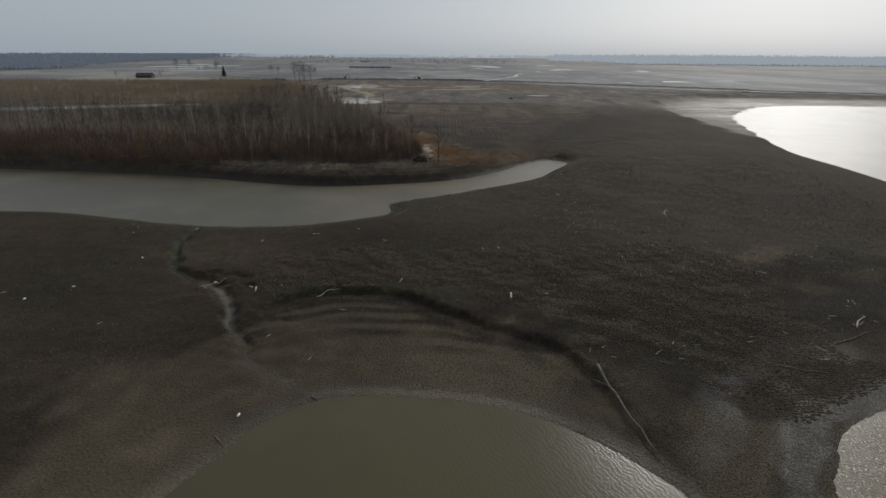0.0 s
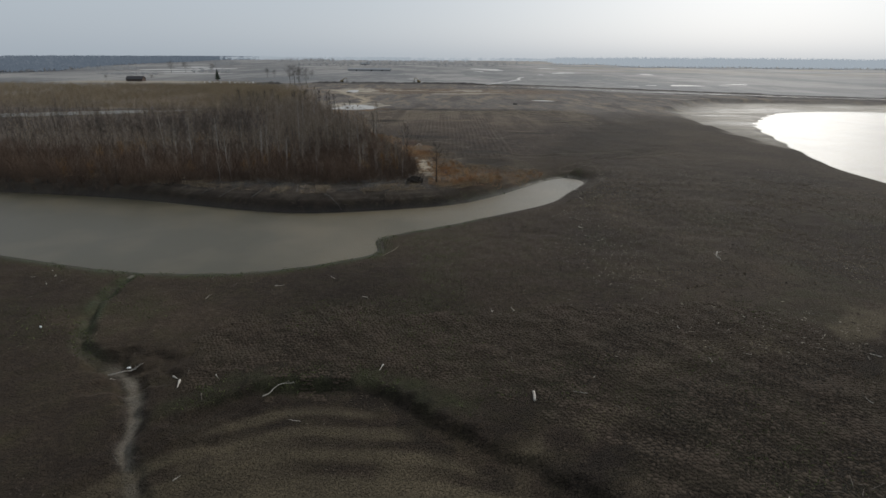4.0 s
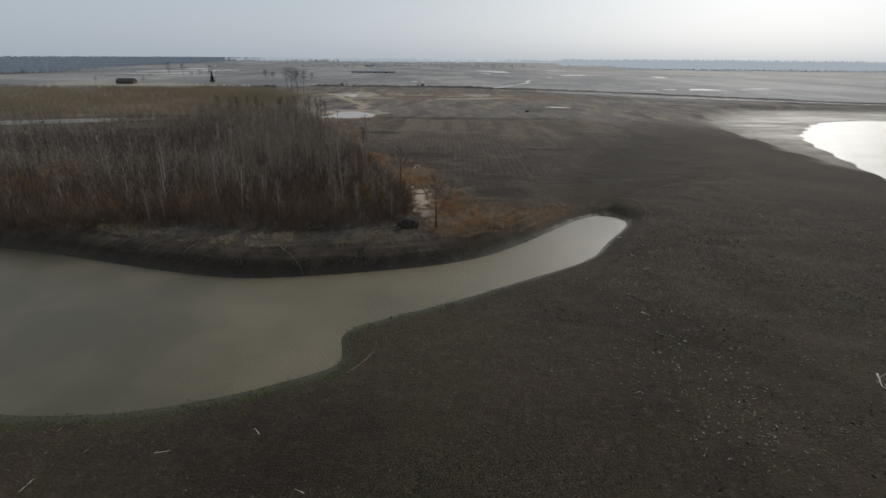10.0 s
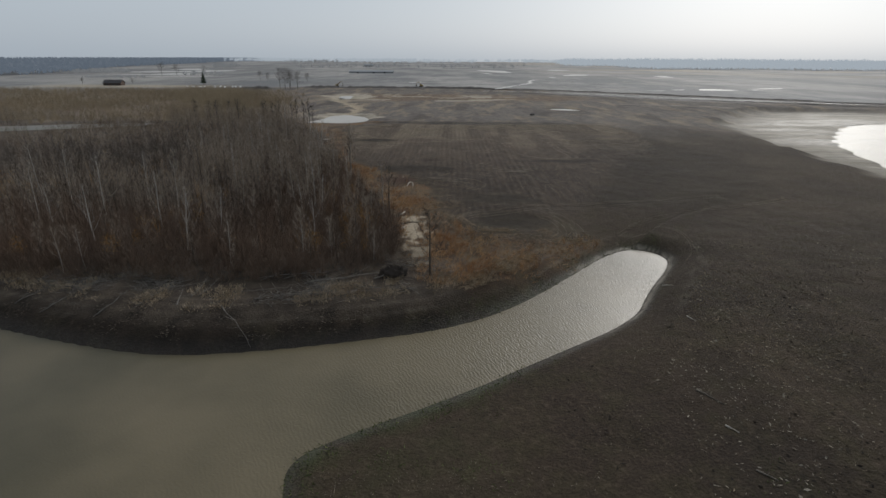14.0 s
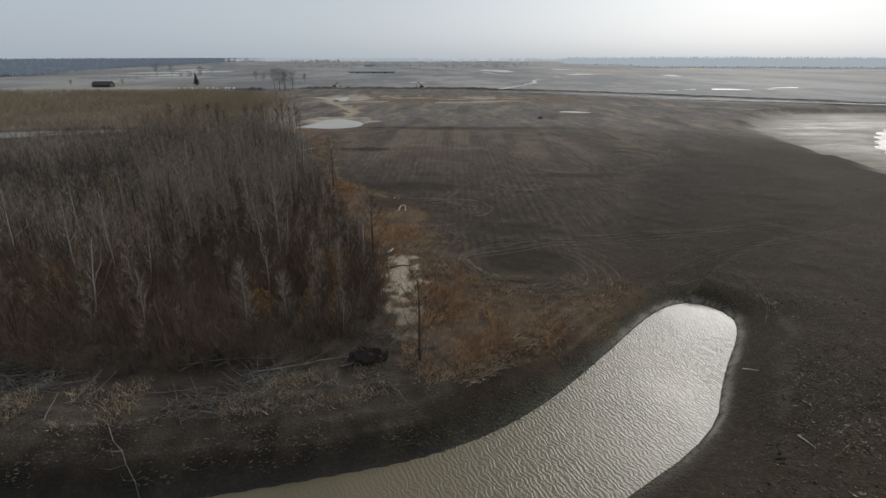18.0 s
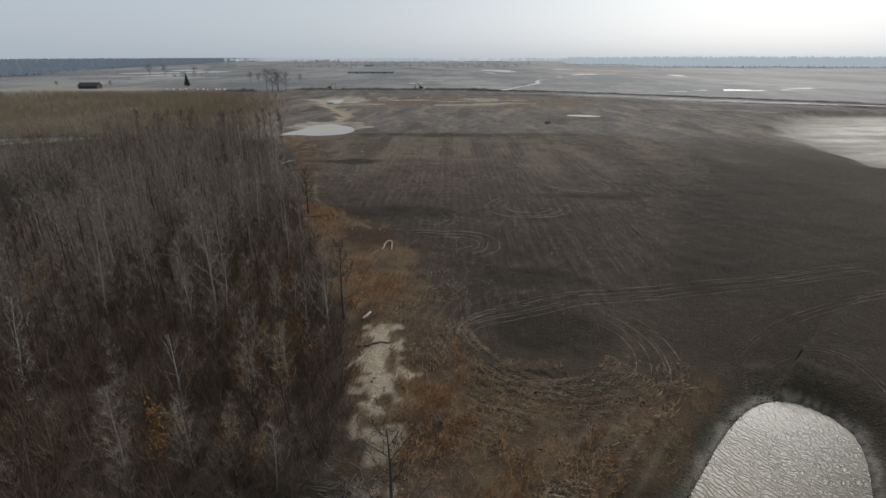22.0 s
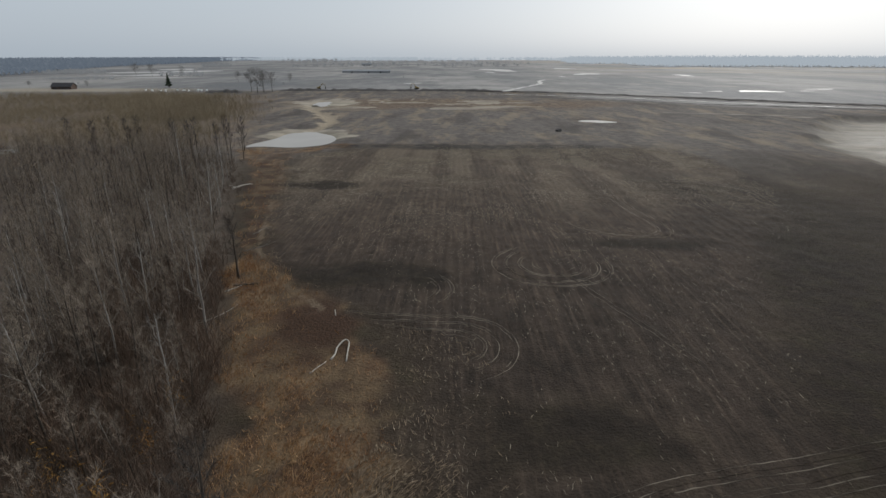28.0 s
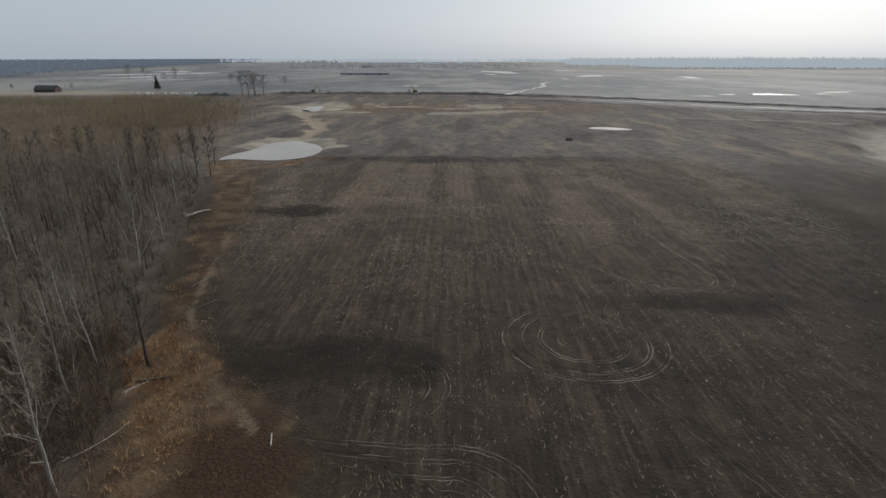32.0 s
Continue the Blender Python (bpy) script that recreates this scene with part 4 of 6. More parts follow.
for i, (x, y, tall, bark, fork, spread) in enumerate(lone):
    look_of = "dark grey bare tree standing at the wood's edge" if bark is DARK_BARK else "pale-barked bare tree standing taller than the brushwood"
    place(tree_thing("bare_tree", 100 + i, tall, bark, DARK_TWIG if bark is DARK_BARK else TWIG, look_of, "edge trees", 13 if bark is DARK_BARK else 15, 22, spread, fork, 1.3 if bark is DARK_BARK else 1.0, 0.12 if bark is DARK_BARK else 0.0), x, y, 40 * i)

# pale birches standing through the wood
r = np.random.default_rng(17)
x, y = scatter(r, (-85, 143, -8, 268), 900, lambda x, y: (signed(x, y, FOREST) < -2) * step(-60, -10, signed(x, y, FOREST)))
birch_spots = [(x[0], y[0])]
for q in zip(x, y):
    if len(birch_spots) < 36 and min((q[0] - p[0]) ** 2 + (q[1] - p[1]) ** 2 for p in birch_spots) > 60:
        birch_spots.append(q)
birches = [tree_thing("birch", 150 + i, 8.5 + 0.7 * i, BIRCH, PALE_TWIG, "bare birch with white bark and fine pale branches", "birches of the wood", 12, 9, 0.3 + 0.02 * i, i % 2 == 0, 0.8) for i in range(5)]
for i, (a, b) in enumerate(birch_spots):
    ob = birches[i] if i < 5 else copy_thing(birches[i % 5], Matrix.Identity(4))
    place(ob, a, b, r.uniform(0, 360), r.uniform(0.78, 1.15), 0.06, r.normal(0, 4))

# trees of the wood: those by the edge one by one, the rest as one mass
x, y = scatter(rng, (-75, 138, 0, 312), 2600, lambda x, y: 1.0 * (signed(x, y, FOREST) < -1.5))
edge = signed(x, y, FOREST)
order = np.argsort(-edge + 0.03 * np.abs(y - 190) + rng.uniform(0, 30, len(x)) + 24 * (y < 165))
spots = np.column_stack([x, y])[order]
pick = [spots[0]]
for s in spots[1:]:
    if len(pick) < 285 and min((s[0] - p[0]) ** 2 + (s[1] - p[1]) ** 2 for p in pick) > 4.4:
        pick.append(s)
pick = np.array(pick)
variants = [tree_thing("young_poplar", 20 + i, 7.5 + 0.8 * (i % 5), DARK_BARK if i % 3 else BARK, TWIG, "slender bare young poplar with pale grey bark" if i % 3 == 0 else
                       "slender bare young poplar with dark grey bark", "poplars of the wood", 13, 24, 0.24 + 0.02 * (i % 4), i % 4 == 0) for i in range(9)]
copies(variants, pick, rng, 0.8, 1.2)

x, y = scatter(rng, (-330, 138, -4, 330), 11800, lambda x, y: (signed(x, y, FOREST) < -2) * np.where(x < -110, 0.4, 1.0) * np.where(signed(x, y, FOREST) > -16 - 10 * (y < 165), np.where(y < 168, 0.22, 0.8), 0.95) * (1 - 0.45 * step(192, 225, y) * step(-110, -80, x)) * step(-0.93 * y - 30, -0.8 * y + 20, x))
gap = (np.abs(y - 272 - (x + 160) * 0.5) < 24) & (x < -108) & (rng.uniform(size=len(x)) < 0.9)
x, y = x[~gap], y[~gap]
models = []
for i in range(8):
    t, a, w = tree_parts(60 + i, 7.6 + 0.5 * (i % 4), 9, 15, 0.26)
    models.append((t, a, w))
size = rng.uniform(0.68, 1.18, len(x)) * (0.9 + 0.26 * rough(x, y, 17, 30)) * (0.55 + 0.45 * step(-1, -16, signed(x, y, FOREST) + 5 * rough(x, y, 9, 73)))
z = height(x, y) - 0.05
# a belt of trees with darker twigs runs through the wood
BELT = soften([(-52, 182), (-66, 181), (-97, 181), (-200, 190), (-200, 214), (-121, 211), (-88, 213), (-70, 214), (-58, 205)])
in_belt = signed(x, y, BELT) + 5 * rough(x, y, 9, 131) < 0
wood = thing("woodland", Matrix.Identity(4), "dense grey-brown wood of bare young poplars", "woodland", kind="stuff")
for key, which, mat in (("trunks", 0, DARK_BARK), ("branches", 1, DARK_BARK), ("twigs", 2, None)):
    lean = [tube(m[0][0][:35].reshape(7, 5, 3).mean(1)[[0, 3, 6]], [0.06, 0.04, 0.012], 3) if which == 0 else (m[1][0], m[1][1][:]) if which == 1 else m[2] for m in models]
    if which == 1:
        lean = [slivers(np.random.default_rng(3), m[1][0].reshape(-1, 14, 3)[:, 0], m[1][0].reshape(-1, 14, 3)[:, 13], np.full(len(m[1][0]) // 14, 0.05)) for m in models]
    if mat:
        v, f = stamp(lean, x, y, z, size, np.random.default_rng(11))
        tagged(put(key, v, f, mat, wood), kind="stuff")
        continue
    for shade, twig in ((~in_belt, TWIG), (in_belt, BELT_TWIG)):
        v, f = stamp(lean, x[shade], y[shade], z[shade], size[shade], np.random.default_rng(11))
        tagged(put(key, v, f, twig, wood), kind="stuff")

# brushwood between the trunks, with the last coloured leaves
def brush_model(seed, tall, stems):
    r = np.random.default_rng(seed)
    base = np.column_stack([r.normal(0, 0.22, (stems, 2)), np.zeros(stems)])
    tip = base + np.column_stack([r.normal(0, 0.3, (stems, 2)) * tall * 0.8, r.uniform(0.55, 1.0, stems) * tall])
    a = base + (tip - base) * r.uniform(0.3, 0.8, stems)[:, None]
    b = a + (tip - base) * 0.35 + r.normal(0, 0.16 * tall, (stems, 3))
    return slivers(r, np.vstack([base, a]), np.vstack([tip, b]), np.full(2 * stems, 0.035))


def leaf_model(seed, tall, count):
    r = np.random.default_rng(seed)
    p = r.normal(0, 1, (count, 3)) * [0.42, 0.42, 0.26 * tall] + [0, 0, 0.62 * tall]
    return slivers(r, p, p + r.normal(0, 0.15, (count, 3)), np.full(count, 0.08))


x, y = scatter(rng, (-150, 136, 0, 312), 17000, lambda x, y: (signed(x, y, FOREST) < np.where(y < 150, 3.6 + 1.5 * rough(x, y, 3, 105), 0.8)) * np.where(signed(x, y, FOREST) > -25, 1.0, 0.4) * (1 - 0.7 * step(180, 205, y)))
v, f = stamp([brush_model(200 + i, 2.4, 16) for i in range(6)], x, y, height(x, y) - 0.05, rng.uniform(0.5, 1.35, len(x)) * (1 - 0.6 * step(-2, 2, signed(x, y, FOREST))), rng)
tagged(put("brushwood", v, f, BRUSH), "brown leafless brushwood filling the wood", "brushwood", kind="stuff")
x, y = scatter(rng, (-95, 141, -8, 225), 1100, lambda x, y: (signed(x, y, FOREST) < -3) * step(-0.1, 0.5, rough(x, y, 15, 31)) * step(225, 150, y))
v, f = stamp([leaf_model(220 + i, 3.2, 140) for i in range(6)], x, y, height(x, y), rng.uniform(0.5, 1.3, len(x)), rng)
tagged(put("autumn_leaves", v, f, AUTUMN), "amber leaves still hanging on the undergrowth", "foliage", kind="stuff")

x, y = scatter(rng, (-150, 137, -4, 215), 8200, lambda x, y: (signed(x, y, FOREST) < -0.5) * step(-45, -14, signed(x, y, FOREST) - 0.25 * (y - 140)))
v, f = stamp([brush_model(260 + i, 4.3, 22) for i in range(6)], x, y, height(x, y) - 0.05, rng.uniform(0.55, 1.25, len(x)), rng)
tagged(put("thicket", v, f, THICKET), "rust brown thicket along the front of the wood", "thicket", kind="stuff")

# willow scrub behind the wood
x, y = scatter(rng, (-420, 300, -60, 560), 24000, lambda x, y: step(-60, -95, x + 0.28 * (y - 330)) * (signed(x, y, BACK_POND) > 9) * step(-0.95 * y - 10, -0.85 * y + 30, x) *
               (0.35 + 0.65 * step(-0.55, 0.25, rough(x, y, 34, 32))) * step(560, 500, y) * step(300, 312, y))
v, f = stamp([brush_model(240 + i, 3.6, 14) for i in range(6)], x, y, height(x, y) - 0.05, rng.uniform(0.6, 1.3, len(x)), rng)
tagged(put("willow_scrub", v, f, WILLOW), "olive yellow willow scrub on the flat behind the wood", "scrub", kind="stuff")

GROVE = soften([(-195, 446), (-221, 499), (-217, 547), (-169, 523), (-124, 447), (-96, 388), (-112, 366), (-150, 385)])
x, y = scatter(rng, (-225, 360, -90, 550), 5200, lambda x, y: step(3, -8, signed(x, y, GROVE)))
v, f = stamp([brush_model(250 + i, 6.5, 13) for i in range(6)], x, y, height(x, y) - 0.05, rng.uniform(0.7, 1.2, len(x)), rng)
tagged(put("willow_grove", v, f, WILLOW), "dense olive yellow willow grove behind the wood", "willow grove", kind="stuff")
# dark trees standing apart at the back of the wood
for i in range(18):
    x, y = -55 - 2.7 * i + rng.normal(0, 1.5), 292 + 0.3 * i + rng.normal(0, 6)
    place(tree_thing("bare_tree", 700 + i, rng.uniform(8.5, 11.5), DARK_BARK, DARK_TWIG, "dark bare tree standing near the pond", "pond trees", 13, 16, 0.27, i % 2 == 0, 1.8), x, y, 37 * i)

# ---- reeds, stubble and clods ----
x, y = scatter(rng, (-66, 134, 30, 332), 310000, lambda x, y: step(0.8, -1.2, signed(x, y, REEDS) + 2.6 * rough(x, y, 7, 12)) * (0.3 + 0.7 * step(0.4, -0.4, rough(x, y, 3.5, 13))) * (signed(x, y, SANDBAR) > -0.4 - 1.2 * (rough(x, y, 1.3, 85) > 0.1)) *
               (0.25 + 0.75 * step(-0.25, 0.3, rough(x, y, 8, 94) + 0.4 * step(146, 140, y))) * (1 - 0.45 * step(178, 190, y) * step(-30, -22, x)) * (1 - 0.96 * step(1.2, 0.6, np.hypot((x + 12.3) / 4.5, (y - 197.5) / 8) + 0.3 * rough(x, y, 2.5, 66))) * (1 - 0.75 * step(172, 180, y) * step(-9, -3, x + 0.45 * (y - 178))) * (1 - 0.75 * step(212, 222, y) * step(1.6, 2.6, signed(x, y, FOREST) + 0.8 * rough(x, y, 4, 141))))
n = len(x)
base = np.column_stack([x, y, height(x, y) - 0.03])
blades = []
for _ in range(3):
    tip = base + np.column_stack([rng.normal(0.12, 0.22, n), rng.normal(0, 0.22, n), rng.uniform(0.3, 1.0, n) * (0.75 + 0.4 * rough(x, y, 6, 34))])
    blades.append(slivers(rng, base + np.column_stack([rng.normal(0, 0.12, (n, 2)), np.zeros(n)]), tip, rng.uniform(0.03, 0.07, n)))
v, f = join(blades)
tagged(put("dry_reeds", v, f, REED), "tan and rust dry reeds along the wood and bank", "reeds", kind="stuff")

# standing tufts of reed, and one pale clump beside the hollow
x, y = scatter(rng, (-60, 134, 28, 300), 9000, lambda x, y: step(0.5, -1.5, signed(x, y, REEDS)) * step(-0.2, 0.5, rough(x, y, 4.5, 150) + 0.4 * rough(x, y, 1.5, 151)) * (signed(x, y, SANDBAR) > 0.3) *
               np.maximum(step(166, 158, y), 0.8 * step(2.6, 1.2, signed(x, y, FOREST))) * (np.hypot((x + 12.5) / 5, (y - 197.5) / 8) > 1))
v, f = stamp([brush_model(270 + i, 1.5, 15) for i in range(5)], x, y, height(x, y) - 0.04, rng.uniform(0.45, 1.1, len(x)), rng)
tagged(put("reed_tufts", v, f, REED), "rust and tan tufts of standing dry reed", "reeds", kind="stuff")
x, y = rng.normal(9.4, 1.4, 90), rng.normal(158.9, 0.6, 90)
v, f = stamp([brush_model(280 + i, 0.8, 18) for i in range(4)], x, y, height(x, y) - 0.04, rng.uniform(0.4, 0.8, 90), rng)
tagged(put("pale_reed_clump", v, f, BLEACHED), "pale clump of dry reed beside the dark hollow", "reeds", kind="stuff")


def flecks(x, y, turn, long, wide, lift):
    """Flat pieces of straw lying on the ground, two triangles each."""
    z = height(x, y)
    d = np.column_stack([np.cos(turn), np.sin(turn), rng.normal(0, 0.18, len(x))]) * (long / 2)[:, None]
    s = np.column_stack([-np.sin(turn), np.cos(turn), rng.normal(0, 0.4, len(x))]) * (wide / 2)[:, None]
    c = np.column_stack([x, y, z + lift])
    v = np.stack([c - d, c + s, c + d, c - s], 1).reshape(-1, 3)
    i = np.arange(len(x))[:, None] * 4
    return v, np.vstack([i + [0, 1, 2], i + [0, 2, 3]])


x, y = scatter(rng, (-45, 160, 80, 322), 190000, lambda x, y: ground(x, y)[1]["field"] * step(-0.35, 0.5, rough(x, y, 12, 35) + 0.35 * rough(x * 3, y * 0.25, 5, 36) + 0.15) * (0.2 + 0.8 * step(212, 260, y)))
n = len(x)
v, f = flecks(x, y, np.pi / 2 + rng.normal(0, 0.35, n), rng.uniform(0.15, 0.75, n) * (1 + 0.6 * step(220, 300, y)), rng.uniform(0.02, 0.055, n) * (1 + 0.9 * step(220, 300, y)), 0.06)
tagged(put("stubble", v, f, STUBBLE), "bleached chopped stubble lying in rows on the field", "stubble", kind="stuff")
n = 15000
row, a = rng.integers(0, 12, n), rng.uniform(1.9, 5.7, n)
rad = 8.6 + 0.95 * row + 0.8 * np.sin(3 * a) + rng.normal(0, 0.24, n)
x, y = HOLLOW[0] + rad * np.cos(a) / 1.08, HOLLOW[1] + rad * np.sin(a)
ok = (signed(x, y, CHANNEL) > 4.5) & (signed(x, y, SANDBAR) > 0.3) & (signed(x, y, FOREST) > 0.5) & (rng.uniform(size=n) < step(-0.5, 0.4, rough(x, y, 5, 132) + 0.3 * rough(x, y, 1.4, 133)) * step(24, 16, x) * step(1.9, 2.6, a))
x, y, a = x[ok], y[ok], a[ok]
lying = [flecks(x, y, a + np.pi / 2 + rng.normal(0, 0.22, len(x)), rng.uniform(0.25, 0.95, len(x)), rng.uniform(0.03, 0.08, len(x)), 0.08)]
edge_line = soften([(0.5, 172), (-3, 187), (-6.5, 196), (-11, 202), (-18.8, 208.5), (-23, 214.5), (-27, 223.4), (-32.5, 246), (-38, 272), (-44, 290)], False)
d = np.diff(edge_line, axis=0)
far_along = np.concatenate([[0], np.cumsum(np.linalg.norm(d, axis=1))])
n = 17000
u = rng.uniform(0, far_along[-1], n)
k = np.clip(np.searchsorted(far_along, u) - 1, 0, len(d) - 1)
way = d[k] / np.linalg.norm(d[k], axis=1)[:, None]
off = 0.85 * rng.integers(-7, 12, n) + rng.normal(0, 0.26, n)
x, y = edge_line[k, 0] + way[:, 0] * (u - far_along[k]) + way[:, 1] * off, edge_line[k, 1] + way[:, 1] * (u - far_along[k]) - way[:, 0] * off
ok = (off > -7 * step(215, 196, y) - 1) & (off < 2 + 9 * step(200, 192, y)) & (signed(x, y, FOREST) > 0.5) & (rng.uniform(size=n) < step(-0.5, 0.5, rough(x, y, 6, 134) + 0.3 * rough(x, y, 1.5, 135)) * (1 - step(-0.4, 0.4, 1 - np.hypot((x + 12.5) / 5, (y - 197.5) / 8))))
x, y, a = x[ok], y[ok], np.arctan2(way[ok, 1], way[ok, 0])
lying.append(flecks(x, y, a + rng.normal(0, 0.28, len(x)), rng.uniform(0.25, 1.0, len(x)), rng.uniform(0.03, 0.075, len(x)), 0.07))
v, f = join(lying)
tagged(put("lying_stalks", v, f, STALK), "dry bent stalks lying in curved rows round the field's edge", "stubble", kind="stuff")
x, y = scatter(rng, (-12, 84, 96, 215), 60000, lambda x, y: step(22, 38, x + 0.12 * (y - 90)) * (signed(x, y, CHANNEL) > 5) * step(-0.6, 0.7, rough(x, y, 14, 37) + 0.3 * rough(x, y, 3, 67)) * step(160, 135, y) * (signed(x, y, LAKE) > 18))
n = len(x)
base = np.column_stack([x, y, height(x, y) - 0.02])
blades = []
for _ in range(2):
    tip = base + np.column_stack([rng.normal(0, 0.17, (n, 2)), rng.uniform(0.03, 0.12, n)])
    blades.append(slivers(rng, base + np.column_stack([rng.normal(0, 0.07, (n, 2)), np.zeros(n)]), tip, rng.uniform(0.04, 0.15, n)))
x, y = scatter(rng, (8, 88, 96, 146), 11000, lambda x, y: step(17, 30, x + 0.12 * (y - 90)) * (signed(x, y, CHANNEL) > 5) * step(-0.3, 0.6, rough(x, y, 14, 37) + 0.3 * rough(x, y, 3, 67)) * (signed(x, y, LAKE) > 18))
n = len(x)
blades.append(flecks(x, y, rng.uniform(0, 6.28, n), rng.uniform(0.15, 0.5, n), rng.uniform(0.05, 0.12, n), 0.06))
v, f = join(blades)
tagged(put("chaff", v, f, CHAFF), "pale clods and chaff strewn on the drying flat", "debris", kind="stuff")
x, y = scatter(rng, (-60, 44, 60, 148), 95000, lambda x, y: (signed(x, y, CHANNEL) > 2) * (signed(x, y, POND) > 1) * (signed(x, y, LAKE) > 3) * step(-0.2, 0.6, rough(x, y, 8, 38)) * 0.6)
n = len(x)
v, f = flecks(x, y, rng.uniform(0, 6.28, n), rng.uniform(0.06, 0.3, n), rng.uniform(0.03, 0.08, n), 0.04)
tagged(put("mud_litter", v, f, CLOD), "small twigs and shells strewn over the mud", "debris", kind="stuff")
flat = lambda x, y: (signed(x, y, FOREST) > 3) * (signed(x, y, CHANNEL) > 4) * (signed(x, y, POND) > 2) * (signed(x, y, LAKE) > 6) * step(8, 30, x + 0.12 * (y - 90)) * step(168, 146, y)
x, y = scatter(rng, (0, 60, 100, 168), 24000, lambda x, y: flat(x, y) * step(-0.5, 0.8, rough(x, y, 9, 141) + 0.4 * rough(x, y, 2, 142)))
n = len(x)
size = rng.uniform(0.5, 1.0, n) + 1.1 * rng.uniform(0, 1, n) ** 6
v, f = flecks(x, y, rng.normal(2.3, 0.8, n), 0.27 * size, rng.uniform(0.05, 0.11, n) * size, 0.09)
tagged(put("bleached_chips", v, f, CHIP), "small bleached shells and wood chips on dark mud", "debris", kind="stuff")
# dark flecks laid on the mud as painted shadows of small clods
x, y = scatter(rng, (-20, 60, 100, 160), 19000, lambda x, y: (0.35 + 0.65 * flat(x, y)) * (signed(x, y, CHANNEL) > 3) * (signed(x, y, POND) > 2) * (signed(x, y, LAKE) > 5) * step(-0.5, 0.8, rough(x, y, 7, 143) + 0.4 * rough(x, y, 2, 144)))
n = len(x)
v, f = flecks(x, y, rng.normal(2.0, 0.7, n), rng.uniform(0.15, 0.55, n), rng.uniform(0.07, 0.16, n), 0.06)
tagged(put("damp_clods", v, f, CLOD_SHADOW), "dark flecks painting small clod shadows over the mud", "debris", kind="stuff")

# low green weeds on the near bank and in the gully
x, y = scatter(rng, (-60, 44, 40, 165), 130000, lambda x, y: ground(x, y)[1]["green"] * 1.4 * (rough(x, y, 2.5, 39) > -0.2))
n = len(x)
base = np.column_stack([x, y, height(x, y) - 0.02])
tip = base + np.column_stack([rng.normal(0, 0.16, (n, 2)), rng.uniform(0.06, 0.28, n)])
v, f = slivers(rng, base, tip, rng.uniform(0.05, 0.13, n))
WEED = two_tone("low_green_weeds", (0.070, 0.088, 0.028), (0.125, 0.135, 0.048), 0.5, 0.85, vary=0.5)
tagged(put("weeds", v, f, WEED), "low green weeds growing on the damp mud", "weeds", kind="stuff")

# ---- fallen wood and small litter ----


def log(name, points, radius, material, label, group="driftwood", stubs=0, seed=0, lift=0.0, taper=0.35, category="log"):
    """A fallen trunk along points (x, y[, height over the ground]), with broken side branches as parts."""
    r = np.random.default_rng(seed)
    p = np.array([(q[0], q[1], q[2] if len(q) > 2 else 0.0) for q in points], float)
    t = np.linspace(0, 1, max(7, 3 * len(p)))
    k = np.linspace(0, 1, len(p))
    line = np.column_stack([np.interp(t, k, p[:, j]) for j in range(3)])
    if len(p) > 2:
        line[1:-1] = 0.25 * line[:-2] + 0.5 * line[1:-1] + 0.25 * line[2:]
    long = np.linalg.norm(line[-1] - line[0])
    line[1:-1, :2] += r.normal(0, 0.012 * long, (len(t) - 2, 2))
    z0 = height(line[:, 0], line[:, 1])
    line[:, 2] += z0 + radius * 0.55 + lift
    origin = line[0].copy()
    root = thing(name, Matrix.Translation(origin), label, category, group)
    rad = radius * (1 - (1 - taper) * t) * r.uniform(0.88, 1.1, len(t))
    stem = put("stem", *tube(line - origin, rad, 7), material, root, smooth=True)
    for i in range(stubs):
        j = int(r.integers(1, len(t) - 1))
        a = r.uniform(0, 6.28)
        d = np.array([math.cos(a), math.sin(a), r.uniform(0.05, 0.7)]) * r.uniform(0.12, 0.3) * long
        mid = line[j] - origin + d * 0.5 + r.normal(0, 0.03 * long, 3)
        put("branch", *tube([line[j] - origin, mid, line[j] - origin + d], [rad[j] * 0.5, rad[j] * 0.35, rad[j] * 0.12], 5), material, root)
    return root


log("bent_tree_trunk", [(-8.65, 190.3), (-8.4, 191.3, 0.1), (-8.5, 192.1, 0.15), (-8.15, 193.3, 0.25), (-7.75, 193.7, 0.25), (-7.4, 193.1, 0.2), (-7.3, 191.7, 0.1), (-7.15, 190.1)], 0.085, DRIFTWOOD,
    "bleached trunk bent into an arch over the dry reeds", "", 1, 1, taper=0.8)
log("sawn_log", [(-10.1, 188.1), (-9.0, 190.0)], 0.06, DRIFTWOOD, "thin bleached log lying beside the bent trunk", "", 0, 14, taper=0.6)
log("sawn_log", [(-10.0, 199.0), (-10.4, 200.4)], 0.06, DRIFTWOOD, "thin bleached log lying on the burnt reeds", "", 0, 15, taper=0.8)
log("fallen_tree", [(-29.3, 227.1), (-28.7, 229.6), (-27.9, 231.9)], 0.07, ASHEN, "ash-grey fallen trunk beside the field", "", 2, 16)
log("fallen_tree", [(-24.8, 205.2), (-23.5, 207.1)], 0.09, DRIFTWOOD, "pale fallen branch in the edge litter", "", 2, 17)
log("sawn_log", [(-7.9, 168.3), (-7.3, 169.9)], 0.16, DRIFTWOOD, "short bleached log lying in the tan reeds", "", 0, 2, taper=0.8)
log("fallen_tree", [(-44.6, 257.5), (-43.3, 260.0), (-42.0, 261.8)], 0.22, DRIFTWOOD, "bleached fallen trunk on the grassy wood edge", "", 2, 4)
log("fallen_tree", [(-7.4, 162.2), (-5.5, 163.0), (-3.8, 163.2)], 0.14, ROTTEN, "grey fallen branch lying across the sand", "", 3, 5)
